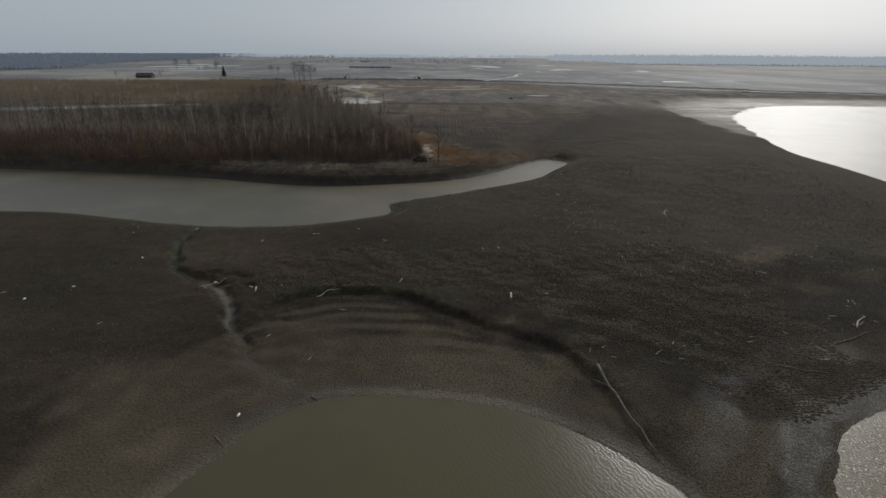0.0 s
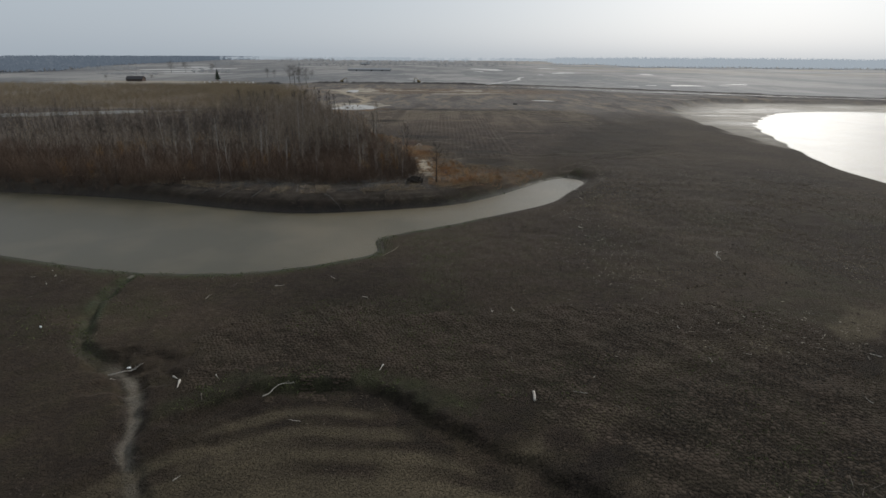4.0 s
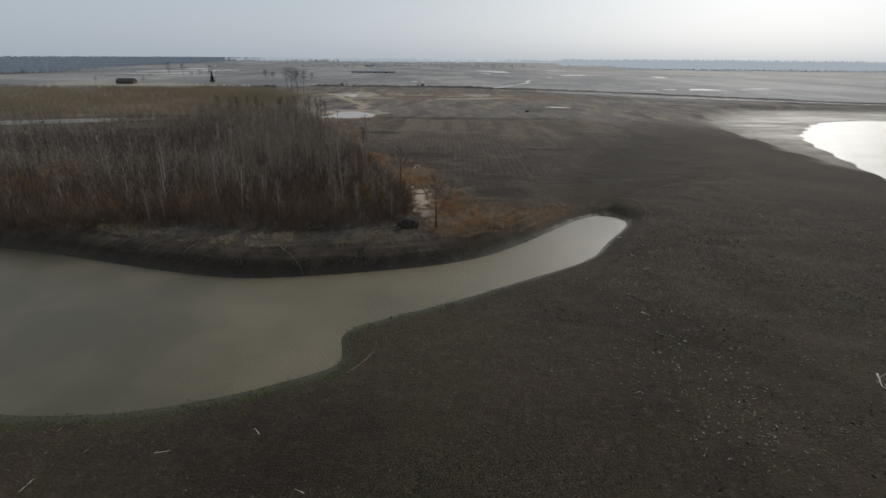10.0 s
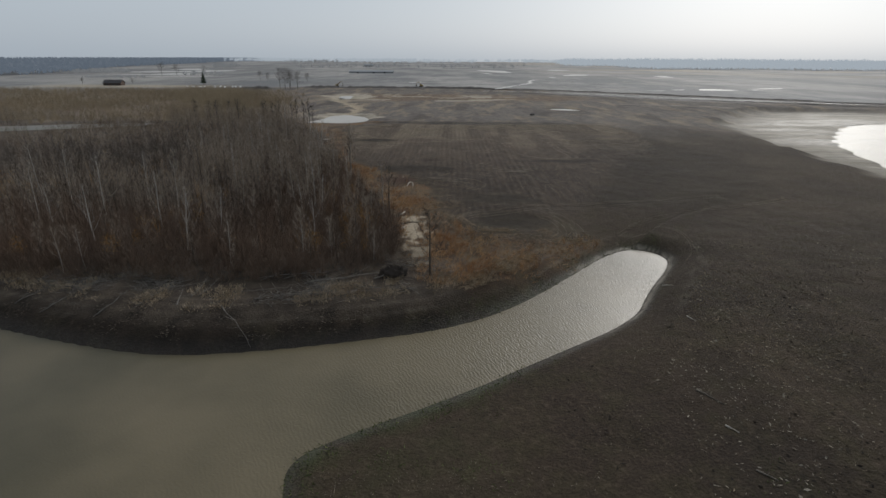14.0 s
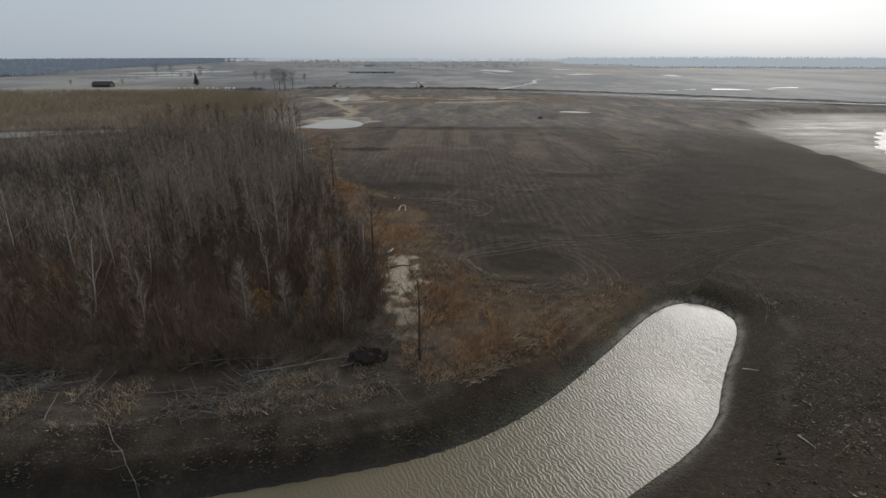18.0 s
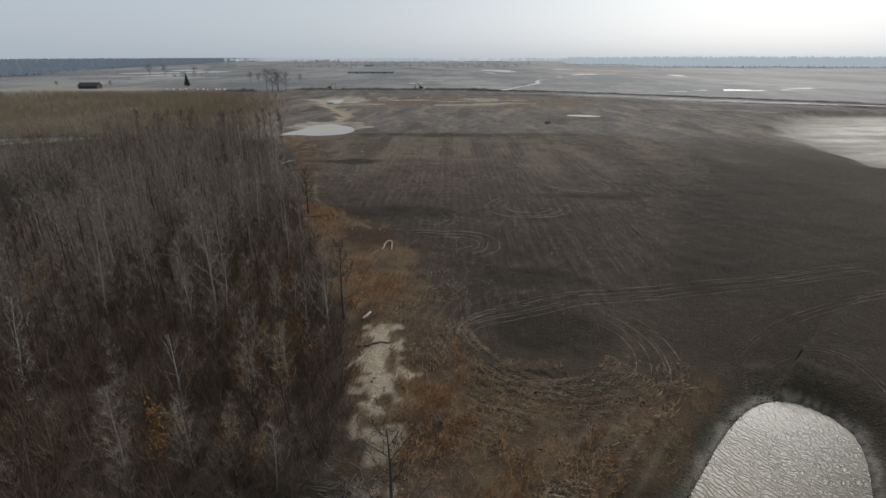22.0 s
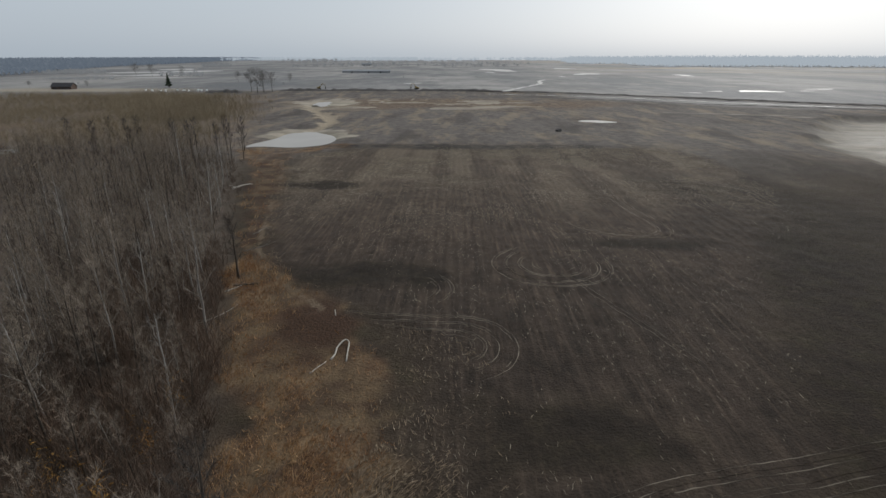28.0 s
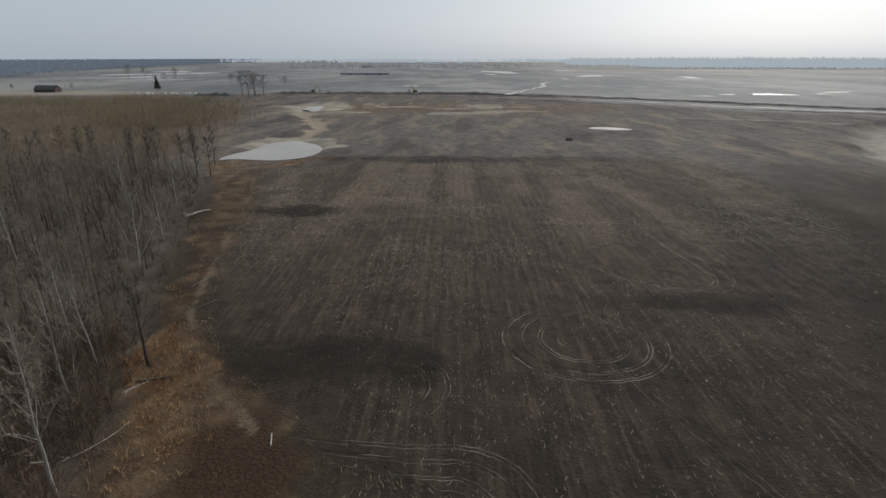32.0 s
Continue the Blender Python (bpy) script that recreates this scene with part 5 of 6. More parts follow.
log("fallen_tree", [(-8.0, 158.0), (-6.8, 160.0), (-6.3, 161.2)], 0.12, DRIFTWOOD, "bleached fallen branch at the edge of the sand", "", 3, 6)
log("fallen_tree", [(-24.3, 197.0), (-22.6, 199.4), (-21.8, 201.5)], 0.07, DRIFTWOOD, "bleached fallen branch along the wood's edge", "", 4, 7)
log("fallen_tree", [(-24.5, 207.0), (-20.5, 208.2)], 0.15, ROTTEN, "grey fallen trunk under the edge trees", "", 2, 8)
log("fallen_tree", [(-28.0, 219.0), (-24.5, 223.5)], 0.06, ASHEN, "ash-grey fallen branch among tan grass", "", 3, 9)
# the thrown trees on the far bank
bank = [(-17.5, 136.1, -6.6, 139.6, 0.42), (-22.5, 138.8, -21.0, 142.5, 0.2), (-11.2, 135.9, -5.4, 133.2, 0.2), (-4.0, 135.7, -2.1, 132.9, 0.16), (-30.9, 129.4, -31.2, 132.0, 0.28),
        (-40.0, 128.1, -37.6, 131.4, 0.24), (-27.6, 131.1, -20.6, 124.3, 0.22), (-30.1, 131.3, -29.6, 135.4, 0.28), (-52, 131.5, -47.5, 134.6, 0.24), (-58, 134.5, -54, 137.0, 0.2),
        (-47.5, 129.5, -43.0, 133.5, 0.22), (-36.0, 129.0, -33.0, 133.5, 0.18), (-25.5, 133.0, -18.5, 133.6, 0.16), (-8.8, 137.9, -7.4, 137.4, 0.4), (-71, 138.5, -66.5, 141, 0.26),
        (-20.5, 137.4, -16.0, 140.9, 0.2), (-15.5, 132.6, -13.5, 136.4, 0.16), (-63, 136.0, -60.5, 139.5, 0.2), (-24.0, 137.6, -16.5, 138.6, 0.24), (-35.0, 133.5, -29.0, 134.4, 0.18),
        (-29.4, 131.6, -27.8, 134.6, 0.2), (-23.4, 136.6, -19.0, 141.4, 0.18), (-13.0, 137.2, -9.6, 141.0, 0.16), (-18.6, 139.5, -13.2, 139.0, 0.16)]
for i, (a, b, c, d, r) in enumerate(bank):
    log("fallen_tree", [(a, b, 0.0), ((a + c) / 2, (b + d) / 2, 0.25), (c, d, 0.45 + 0.3 * (i % 3))], 0.25 * r, ASHEN,
        "ash-grey fallen tree lying on the dark bank", "bank windfalls", 5 + i % 4, 20 + i)
log("sunken_branch", [(-0.6, 127.2, 0.1), (2.2, 128.8, 0.12), (4.8, 130.2, 0.1)], 0.09, ROTTEN, "dark branch sticking out of the channel water", "", 3, 50)
log("dead_branch", [(24.2, 115.8), (25.8, 113.6)], 0.08, ROTTEN, "grey dead branch on the drying mud", "mud branches", 2, 51)
log("dead_branch", [(24.6, 111.0), (25.3, 110.1)], 0.07, DRIFTWOOD, "pale dead branch on the drying mud", "mud branches", 3, 52)
log("dead_branch", [(24.4, 105.9), (25.4, 104.8)], 0.08, ROTTEN, "grey dead branch on the drying mud", "mud branches", 1, 53)
log("dead_branch", [(43.0, 97.6), (41.9, 95.6), (41.8, 93.8)], 0.09, DRIFTWOOD, "pale forked dead branch on the drying mud", "mud branches", 3, 54)
log("dead_branch", [(34.3, 46.0), (36.4, 44.9), (38.6, 44.7)], 0.09, ROTTEN, "curved dark branch on the wet mud", "mud branches", 2, 55)
log("dead_branch", [(22.3, 46.4), (23.5, 45.7)], 0.08, ROTTEN, "grey dead branch on the drying mud", "mud branches", 1, 56)
log("dead_branch", [(43.0, 50.0), (45.5, 51.0), (48.4, 52.6)], 0.1, ROTTEN, "long grey branch on the wet mud", "mud branches", 3, 57)
log("dead_branch", [(47.8, 53.5), (49.0, 55.0), (50.6, 56.0)], 0.1, DRIFTWOOD, "pale twisted branch on the wet mud", "mud branches", 3, 58)
log("dead_branch", [(-33.6, 66.4, 0.1), (-31.7, 67.2, 0.3), (-30.4, 67.4, 0.4)], 0.07, DRIFTWOOD, "pale branch lying across the muddy hollow", "mud branches", 4, 59)
log("dead_branch", [(-26.6, 65.8), (-25.9, 65.2)], 0.1, DRIFTWOOD, "pale broken branch beside the muddy hollow", "mud branches", 1, 60)
log("dead_branch", [(-25.2, 64.4), (-24.9, 63.2)], 0.12, DRIFTWOOD, "pale broken branch beside the muddy hollow", "mud branches", 0, 61)
log("dead_branch", [(-22.1, 65.4), (-21.6, 64.8)], 0.06, DRIFTWOOD, "pale broken branch on the cracked mud", "mud branches", 2, 62)
log("dead_branch", [(-22.2, 62.3), (-21.8, 61.4)], 0.06, ROTTEN, "thin grey branch on the cracked mud", "mud branches", 0, 63)
log("dead_branch", [(-5.7, 67.3), (-6.0, 66.3)], 0.08, DRIFTWOOD, "pale broken branch on the cracked mud", "mud branches", 0, 64)
log("dead_branch", [(9.0, 62.8), (8.9, 61.5)], 0.13, DRIFTWOOD, "short pale log standing out on the mud", "mud branches", 0, 65, taper=0.9)
log("dead_branch", [(-16.6, 62.6, 0.1), (-15.6, 64.2, 0.2), (-14.2, 64.8, 0.1)], 0.06, DRIFTWOOD, "pale branch in the weedy hollow", "mud branches", 4, 66)
log("dead_branch", [(-12.4, 41.6), (-11.4, 41.0)], 0.07, ROTTEN, "dark branch at the pond's edge", "mud branches", 2, 67)
log("dead_branch", [(-19.2, 36.0), (-18.2, 35.0)], 0.08, ROTTEN, "dark branch at the pond's edge", "mud branches", 3, 68)
log("dead_branch", [(31.0, 141.6), (31.9, 140.4)], 0.07, DRIFTWOOD, "pale branch beside the channel's end", "mud branches", 1, 69)
log("dead_branch", [(29.5, 130.5), (29.9, 128.9)], 0.07, DRIFTWOOD, "pale curved branch on the flat", "mud branches", 2, 70)
log("buried_trunk", [(15.7, 45.6, 0.15), (16.5, 40.0, 0.2), (17.6, 33.6, 0.1)], 0.17, ROTTEN, "long dark trunk lying in the scarp's ditch", "", 2, 71)
r = np.random.default_rng(12)
for i in range(60):
    x, y = r.uniform(-62, 52), r.uniform(46, 92)
    if signed(np.array([x]), np.array([y]), POND)[0] < 2 or signed(np.array([x]), np.array([y]), LAKE)[0] < 3 or signed(np.array([x]), np.array([y]), CHANNEL)[0] < 2:
        continue
    a, long = r.uniform(0, 3.14), r.uniform(0.4, 1.3)
    log("twig", [(x, y), (x + long * math.cos(a), y + long * math.sin(a))], r.uniform(0.025, 0.05), DRIFTWOOD if i % 2 else ROTTEN,
        "pale dry twig lying on the mud" if i % 2 else "grey dry twig lying on the mud", "mud twigs", int(r.integers(0, 3)), 300 + i, category="twig")

for i in range(44):
    k = r.uniform(0, len(STRAND) - 1.01)
    x, y = STRAND[int(k)] + (k - int(k)) * (STRAND[int(k) + 1] - STRAND[int(k)]) + r.normal(0, 0.55, 2)
    a, long = r.normal(0.25, 0.6), r.uniform(0.35, 1.5)
    log("twig", [(x, y), (x + long * math.cos(a), y + long * math.sin(a))], r.uniform(0.02, 0.045), DRIFTWOOD if i % 3 == 0 else ROTTEN,
        "bleached twig washed up along the strand line" if i % 3 == 0 else "grey twig washed up along the strand line", "strand twigs", int(r.integers(0, 3)), 400 + i, category="twig")


def bottle(x, y, turn, seed):
    """A plastic can lying on its side."""
    root = place(thing("plastic_can", Matrix.Identity(4), "white plastic can lying on the dark mud", "litter", "plastic cans"), x, y, turn, 0.7, -0.08)
    k = np.array([(0, 0.0), (0.02, 0.14), (0.42, 0.15), (0.52, 0.05)])
    put("can", *tube(np.column_stack([k[:, 0], 0 * k[:, 0], 0 * k[:, 0]]), k[:, 1] + 0.001, 10), WHITE, root, smooth=True)
    put("cap", *tube([(0.52, 0, 0), (0.6, 0, 0)], [0.045, 0.045], 8), WHITE, root)


for i, (x, y) in enumerate([(-49.8, 64.0), (-53.6, 60.3), (-45.6, 74.0), (-31.9, 67.6), (-18.2, 38.9)]):
    bottle(x, y, 60 * i + 20, i)


def root_plate(x, y):
    """An upturned root plate: a crumbling disc of earth with roots."""
    r = np.random.default_rng(77)
    root = place(thing("root_plate", Matrix.Identity(4), "dark upturned root plate of a fallen tree", "tree root"), x, y, 20)
    bm = bmesh.new()
    bmesh.ops.create_icosphere(bm, subdivisions=3, radius=1.0)
    for v in bm.verts:
        n = noise.noise(v.co * 2.3) + 0.5 * noise.noise(v.co * 5)
        v.co = Vector((v.co.x * 1.75, v.co.y * 0.8, v.co.z * 1.0 + 0.5)) * (1 + 0.42 * n)
    part("earth", bm, WET_EARTH, root)
    for i in range(14):
        a = r.uniform(0, 6.28)
        d = np.array([math.cos(a) * 1.5, r.uniform(-0.5, 0.5), math.sin(a) * 1.2])
        b = np.array([0, 0, 0.8]) + d * 0.55
        put("root", *tube([b, b + d * 0.35 + r.normal(0, 0.1, 3), b + d * 0.6], [0.06, 0.04, 0.012], 5), ROTTEN, root)


root_plate(-6.2, 138.9)

# pale dead reeds and driftwood chips along the far bank
x, y = scatter(rng, (-90, 122, 30, 162), 250000, lambda x, y: step(4.0, 6.0, signed(x, y, CHANNEL)) * step(12 - 4 * step(0, 6, x), 9 - 3.4 * step(0, 6, x), signed(x, y, CHANNEL)) * (y > 122 + 0.9 * np.maximum(x, 0)) * (ground(x, y)[0] > 1.2) *
               step(-0.15, 0.45, rough(x, y, 3.2, 50) + 0.4 * rough(x, y, 1.1, 76)) * (1 - 0.45 * step(4, 14, x)) * step(29, 24, x))
n = len(x)
base = np.column_stack([x, y, height(x, y) - 0.02])
tip = base + np.column_stack([rng.normal(0.05, 0.25, n), rng.normal(-0.1, 0.2, n), rng.uniform(0.15, 0.75, n)])
v, f = slivers(rng, base, tip, rng.uniform(0.03, 0.075, n))
x, y = scatter(rng, (-3, 132, 29, 163), 60000, lambda x, y: step(3.4, 4.4, signed(x, y, CHANNEL)) * step(7.5, 5.8, signed(x, y, CHANNEL)) * (y > 121 + 0.9 * np.maximum(x, 0)) * step(-0.4, 0.5, rough(x, y, 2.2, 109)) * step(29, 20, x))
n = len(x)
base = np.column_stack([x, y, height(x, y)])
tip = base + np.column_stack([rng.normal(0.25, 0.3, n), rng.normal(-0.25, 0.25, n), rng.uniform(0.1, 0.55, n)])
v, f = join([(v, f), slivers(rng, base, tip, rng.uniform(0.05, 0.12, n))])
tagged(put("bank_reeds", v, f, BLEACHED), "bleached dead reeds and chips along the bank", "reeds", kind="stuff")

x, y = scatter(rng, (-90, 120, 34, 162), 60000, lambda x, y: step(0.3, 1.0, signed(x, y, CHANNEL)) * step(10, 5, signed(x, y, CHANNEL)) * step(-0.4, 0.6, rough(x, y, 2.5, 77)) * (ground(x, y)[0] > 0.3) * (y > 118 + 0.9 * np.maximum(x + 12, 0)))
n = len(x)
v, f = flecks(x, y, rng.normal(0.3, 0.6, n), rng.uniform(0.1, 0.5, n), rng.uniform(0.03, 0.1, n), 0.05)
tagged(put("bank_litter", v, f, CLOD), "dry stalks and crumbs strewn over the dark bank", "debris", kind="stuff")

# the tangle of broken sticks on the bank
x, y = scatter(rng, (-80, 124, 4, 146), 15000, lambda x, y: step(4.5, 7, signed(x, y, CHANNEL)) * step(18, 12, signed(x, y, CHANNEL)) * (ground(x, y)[0] > 1.2) * step(0.0, 0.5, rough(x, y, 5, 62)) * step(4, -4, x))
sticks = []
for a, b, z in zip(x, y, height(x, y)):
    turn, long = rng.uniform(0, 6.28), rng.uniform(0.6, 3.2)
    d = np.array([math.cos(turn), math.sin(turn) * 0.6, rng.uniform(-0.02, 0.35)]) * long
    p = np.array([a, b, z + 0.05])
    sticks.append(tube([p, p + d * 0.5 + rng.normal(0, 0.06, 3), p + d], [0.03, 0.022, 0.008], 3))
v, f = join(sticks)
tagged(put("broken_sticks", v, f, ASHEN), "tangle of broken grey sticks on the bank", "sticks", kind="stuff")

# ---- tyre tracks on the field ----


def arc(cx, cy, rx, ry, a0, a1):
    a = np.radians(np.linspace(a0, a1, max(8, int(abs(a1 - a0) / 3))))
    return np.column_stack([cx + rx * np.cos(a), cy + ry * np.sin(a)])


def tracks(label, lines, width=0.2, seed=0):
    """Broken pale ridges pressed up by tyres; each line is a part."""
    r = np.random.default_rng(seed)
    root = thing("tyre_tracks", Matrix.Identity(4), label, "tracks", "field tracks")
    for p in lines:
        p = np.asarray(p, float)
        seg = np.concatenate([[0], np.cumsum(np.linalg.norm(np.diff(p, axis=0), axis=1))])
        s = np.arange(0, seg[-1], 0.35)
        if len(s) < 4:
            continue
        q = np.column_stack([np.interp(s, seg, p[:, 0]), np.interp(s, seg, p[:, 1])])
        u = r.uniform(0, 99)
        w = width * np.clip(0.6 + 0.9 * rough(s + u, s * 0 + u, 2.2, 51) + 0.7 * rough(s + u, s * 0, 0.7, 52), 0.02, 1.5) * (rough(s + u, s * 0 + u, 5, 54) > -0.55)
        w *= np.clip(np.minimum(s, s[-1] - s) / 2.0, 0.05, 1)
        put("ridge", *ribbon(q, w, 0.03), RUT, root)
    return root


tracks("pale turning circles of tyre tracks on dark soil", [arc(16.4, 215.2, r, 0.92 * r, a, b) for r, a, b in
       ((8.2, 118, 378), (7.8, 122, 372), (6.6, 128, 375), (6.2, 130, 370), (4.6, 135, 365), (4.2, 140, 360), (2.6, 150, 240), (2.0, 160, 230), (3.1, 300, 365))], 0.16, 1)
tracks("faint turning circles of tyre tracks on dark soil", [arc(-4.2, 207.0, r, 0.85 * r, a, b) for r, a, b in
       ((7.2, -45, 45), (6.8, -40, 40), (5.4, -45, 45), (5.0, -40, 38))], 0.08, 2)


def sweep(r, tail):
    turn = np.radians(np.linspace(95, -68, 40))
    bend = np.column_stack([3.0 + r * np.cos(turn), 193.2 + r * np.sin(turn)])
    run = np.column_stack([np.linspace(tail, bend[0, 0] - 0.4, 24), bend[0, 1] + 0.9 * np.linspace(1, 0, 24) ** 2])
    return np.vstack([run, bend])


tracks("pale sweeping tyre tracks at the field's near edge", [sweep(r, t) for r, t in ((6.3, -9.5), (5.9, -9), (4.8, -6.5), (4.4, -6), (3.2, -4.5), (2.9, -3), (2.0, 1.5))], 0.09, 3)
loop = soften([(36.5, 262), (36.2, 246), (38, 236.5), (39.2, 230.5), (36.6, 226.6), (30.8, 227.2), (24.6, 231.5), (24, 236)], False, 3)
tracks("pale looping tyre tracks across the field", [loop, loop + [0.5, 0.3], loop * [0.985, 1] + [-0.9, 0.9], loop * [0.985, 1] + [-1.3, 1.3]], 0.14, 4)
tracks("small turning circle of tyre tracks", [arc(-9.2, 243.0, r, 1.1 * r, -70, 60) for r in (4.2, 3.7, 2.6, 1.4)], 0.16, 5)
road = soften([(2.2, 163.5), (2.8, 166.9), (5, 169.7), (10, 171.8), (18.5, 175.6), (30.6, 178.4), (44, 181.5), (60, 186)], False, 3)
tracks("pale wheel track crossing the dark flat", [road, road + [0.1, 0.5], road[12:] + [0, -1.0], road[16:] + [0, -1.5], road[14:] + [0.6, -2.2], road[22:] + [0, 1.1]], 0.085, 6)
tracks("wide arcs of tyre tracks above the lake arm", [arc(14.2, 163.2, r, 1.02 * r, -58, 55) for r in (10.9, 10.5, 9.4, 9.0, 7.6, 6.2)] + [arc(9, 166, r, 0.8 * r, 110, 190) for r in (6.4, 5.6)], 0.12, 7)
flat_line = np.array([(17.5, 211.0), (19.1, 206.9), (21.8, 200), (23.5, 196.2), (26, 190)])
tracks("faint straight wheel track on dark soil", [flat_line, flat_line + [0.7, 0.1]], 0.05, 8)
band = soften([(37.4, 149.5), (40.4, 154), (41.5, 159.5), (40.8, 163), (37, 164.2), (32, 161.6)], False, 3)
tracks("pale strand line round the end of the channel", [band, band + [0.5, 0.4]], 0.06, 9)
drift = soften([(-9.4, 98.6), (-8.4, 100.2), (-7.5, 101.8), (-7.25, 104.1), (-7.7, 106.0)], False, 3)
footway = soften([(31, 163.5), (36, 168), (41.5, 171.5), (51.1, 175.6), (62.2, 179.6), (74, 186)], False, 3)
tracks("pale footworn strip between channel and field", [footway, footway + [0.3, 0.8], footway + [0.2, -0.7]], 0.07, 11)
tracks("pale drift line on the muddy point", [drift, drift + [0.2, 0.25]], 0.12, 10)

# ---- far flat: dyke works, barn, trees, machines ----


def box_bm(sx, sy, sz, cx=0.0, cy=0.0, cz=0.0, bevel=0.0):
    bm = bmesh.new()
    bmesh.ops.create_cube(bm, size=1.0, matrix=Matrix.Translation((cx, cy, cz)) @ Matrix.Diagonal((sx, sy, sz, 1)))
    if bevel:
        bmesh.ops.bevel(bm, geom=bm.edges[:], offset=bevel, segments=1, affect="EDGES")
    return bm


def spoil_bank(path, wide, tall, seed, label):
    """A heaped bank of dug earth along a line."""
    p = soften(path, False, 2)
    seg = np.concatenate([[0], np.cumsum(np.linalg.norm(np.diff(p, axis=0), axis=1))])
    s = np.arange(0, seg[-1], 1.5)
    q = np.column_stack([np.interp(s, seg, p[:, 0]), np.interp(s, seg, p[:, 1])])
    d = np.gradient(q, axis=0)
    d /= np.linalg.norm(d, axis=1)[:, None]
    nrm = np.stack([-d[:, 1], d[:, 0]], 1)
    v = []
    ends = np.clip(np.minimum(s, s[-1] - s) / 6, 0, 1)
    for k, prof in ((-1, 0.0), (-0.5, 0.7), (0, 1.0), (0.5, 0.65), (1, 0.0)):
        r = q + nrm * (wide * k / 2 * (1 + 0.2 * rough(s, s * 0 + seed, 4, 60)))[:, None]
        v.append(np.column_stack([r, height(r[:, 0], r[:, 1]) - 0.1 + tall * prof * ends * (0.75 + 0.35 * rough(s, s * 0 + k, 3.5, 61 + seed))]))
    n = len(s)
    i = np.arange(n - 1)
    f = np.vstack([np.stack([k * n + i, (k + 1) * n + i, (k + 1) * n + i + 1, k * n + i + 1], 1) for k in range(4)])[:, ::-1]
    return tagged(put("spoil_bank", np.vstack(v), f, SPOIL), label, "earth bank", "", "structure")


spoil_bank([(-192, 571), (-163, 578)], 7, 2.6, 1, "dark heap of dug earth by the bare trees")
spoil_bank([(-140, 592), (-86, 594), (45, 591)], 8, 1.9, 2, "long dark bank of dug earth along a ditch")
spoil_bank([(45, 591), (120, 551), (178, 509), (238, 466), (330, 425), (600, 350)], 6, 0.9, 3, "low dark bank running along the ditch")
spoil_bank([(9, 536), (77, 528), (135, 487), (185, 461), (240, 440), (420, 380)], 5, 0.6, 4, "low earth bank beside the old canal")


def barn(x, y, turn, long, deep, eaves, ridge, label, walls=PLANK, roofing=ROOF):
    root = place(thing("barn", Matrix.Identity(4), label, "building"), x, y, turn)
    bm = box_bm(long, deep, eaves, 0, 0, eaves / 2)
    part("wall", bm, walls, root)
    for s in (-1, 1):
        bm = bmesh.new()
        a, b = (-long / 2 - 0.5, s * (deep / 2 + 0.6), eaves - 0.2), (long / 2 + 0.5, s * (deep / 2 + 0.6), eaves - 0.2)
        c, d = (long / 2 + 0.5, 0, ridge), (-long / 2 - 0.5, 0, ridge)
        low = [bm.verts.new(p) for p in (a, b, c, d)]
        top = [bm.verts.new((p[0], p[1], p[2] + 0.18)) for p in (a, b, c, d)]
        for q in ((low[3], low[2], low[1], low[0]), (top[0], top[1], top[2], top[3]), *[(low[i], low[(i + 1) % 4], top[(i + 1) % 4], top[i]) for i in range(4)]):
            bm.faces.new(q)
        bmesh.ops.recalc_face_normals(bm, faces=bm.faces[:])
        part("roof", bm, roofing, root)
    for s in (-1, 1):
        bm = bmesh.new()
        vs = [bm.verts.new((s * long / 2, u, w)) for u, w in ((-deep / 2, eaves), (deep / 2, eaves), (0, ridge - 0.1))]
        ws = [bm.verts.new((s * (long / 2 - 0.2), u, w)) for u, w in ((-deep / 2, eaves), (deep / 2, eaves), (0, ridge - 0.1))]
        bm.faces.new(vs), bm.faces.new(ws[::-1])
        for i in range(3):
            bm.faces.new((vs[i], ws[i], ws[(i + 1) % 3], vs[(i + 1) % 3]))
        bmesh.ops.recalc_face_normals(bm, faces=bm.faces[:])
        part("gable", bm, walls, root)
    for k in (-0.3, 0.05, 0.3):
        part("door", box_bm(2.6, 0.12, eaves * 0.75, k * long, -deep / 2 - 0.07, eaves * 0.375), ROOF, root)
    return root


barn(-337, 620, 3, 17, 8, 2.3, 5.3, "long dark barn with a low pitched roof")
barn(-150, 1124, 1, 84, 13, 3.0, 5.2, "long low grey shed far out on the pasture", SHED, SHED)
barn(-270, 1900, 10, 30, 12, 4, 8, "distant grey farm building among trees", SHED, SHED)


def conifer(x, y, tall, seed):
    r = np.random.default_rng(seed)
    root = place(thing("conifer", Matrix.Identity(4), "dark green spruce standing alone on the flat", "tree"), x, y)
    put("trunk", *tube([(0, 0, 0), (0, 0, tall * 0.5), (0, 0, tall)], [0.3, 0.2, 0.03], 7), DARK_BARK, root)
    n = 1500
    h = r.uniform(0.1, 1, n) ** 0.9
    a = r.uniform(0, 6.28, n)
    rad = (1.02 - h) * tall * 0.27 * np.sqrt(r.uniform(0.1, 1, n)) * (0.85 + 0.3 * np.sin(h * 38))
    base = np.column_stack([rad * np.cos(a) * 0.7, rad * np.sin(a) * 0.7, h * tall])
    tip = np.column_stack([rad * np.cos(a) * 1.25, rad * np.sin(a) * 1.25, h * tall - 0.35 - 0.25 * r.uniform(size=n)])
    put("crown", *slivers(r, base, tip, r.uniform(0.35, 0.8, n)), NEEDLE, root)


conifer(-259, 648, 13, 5)
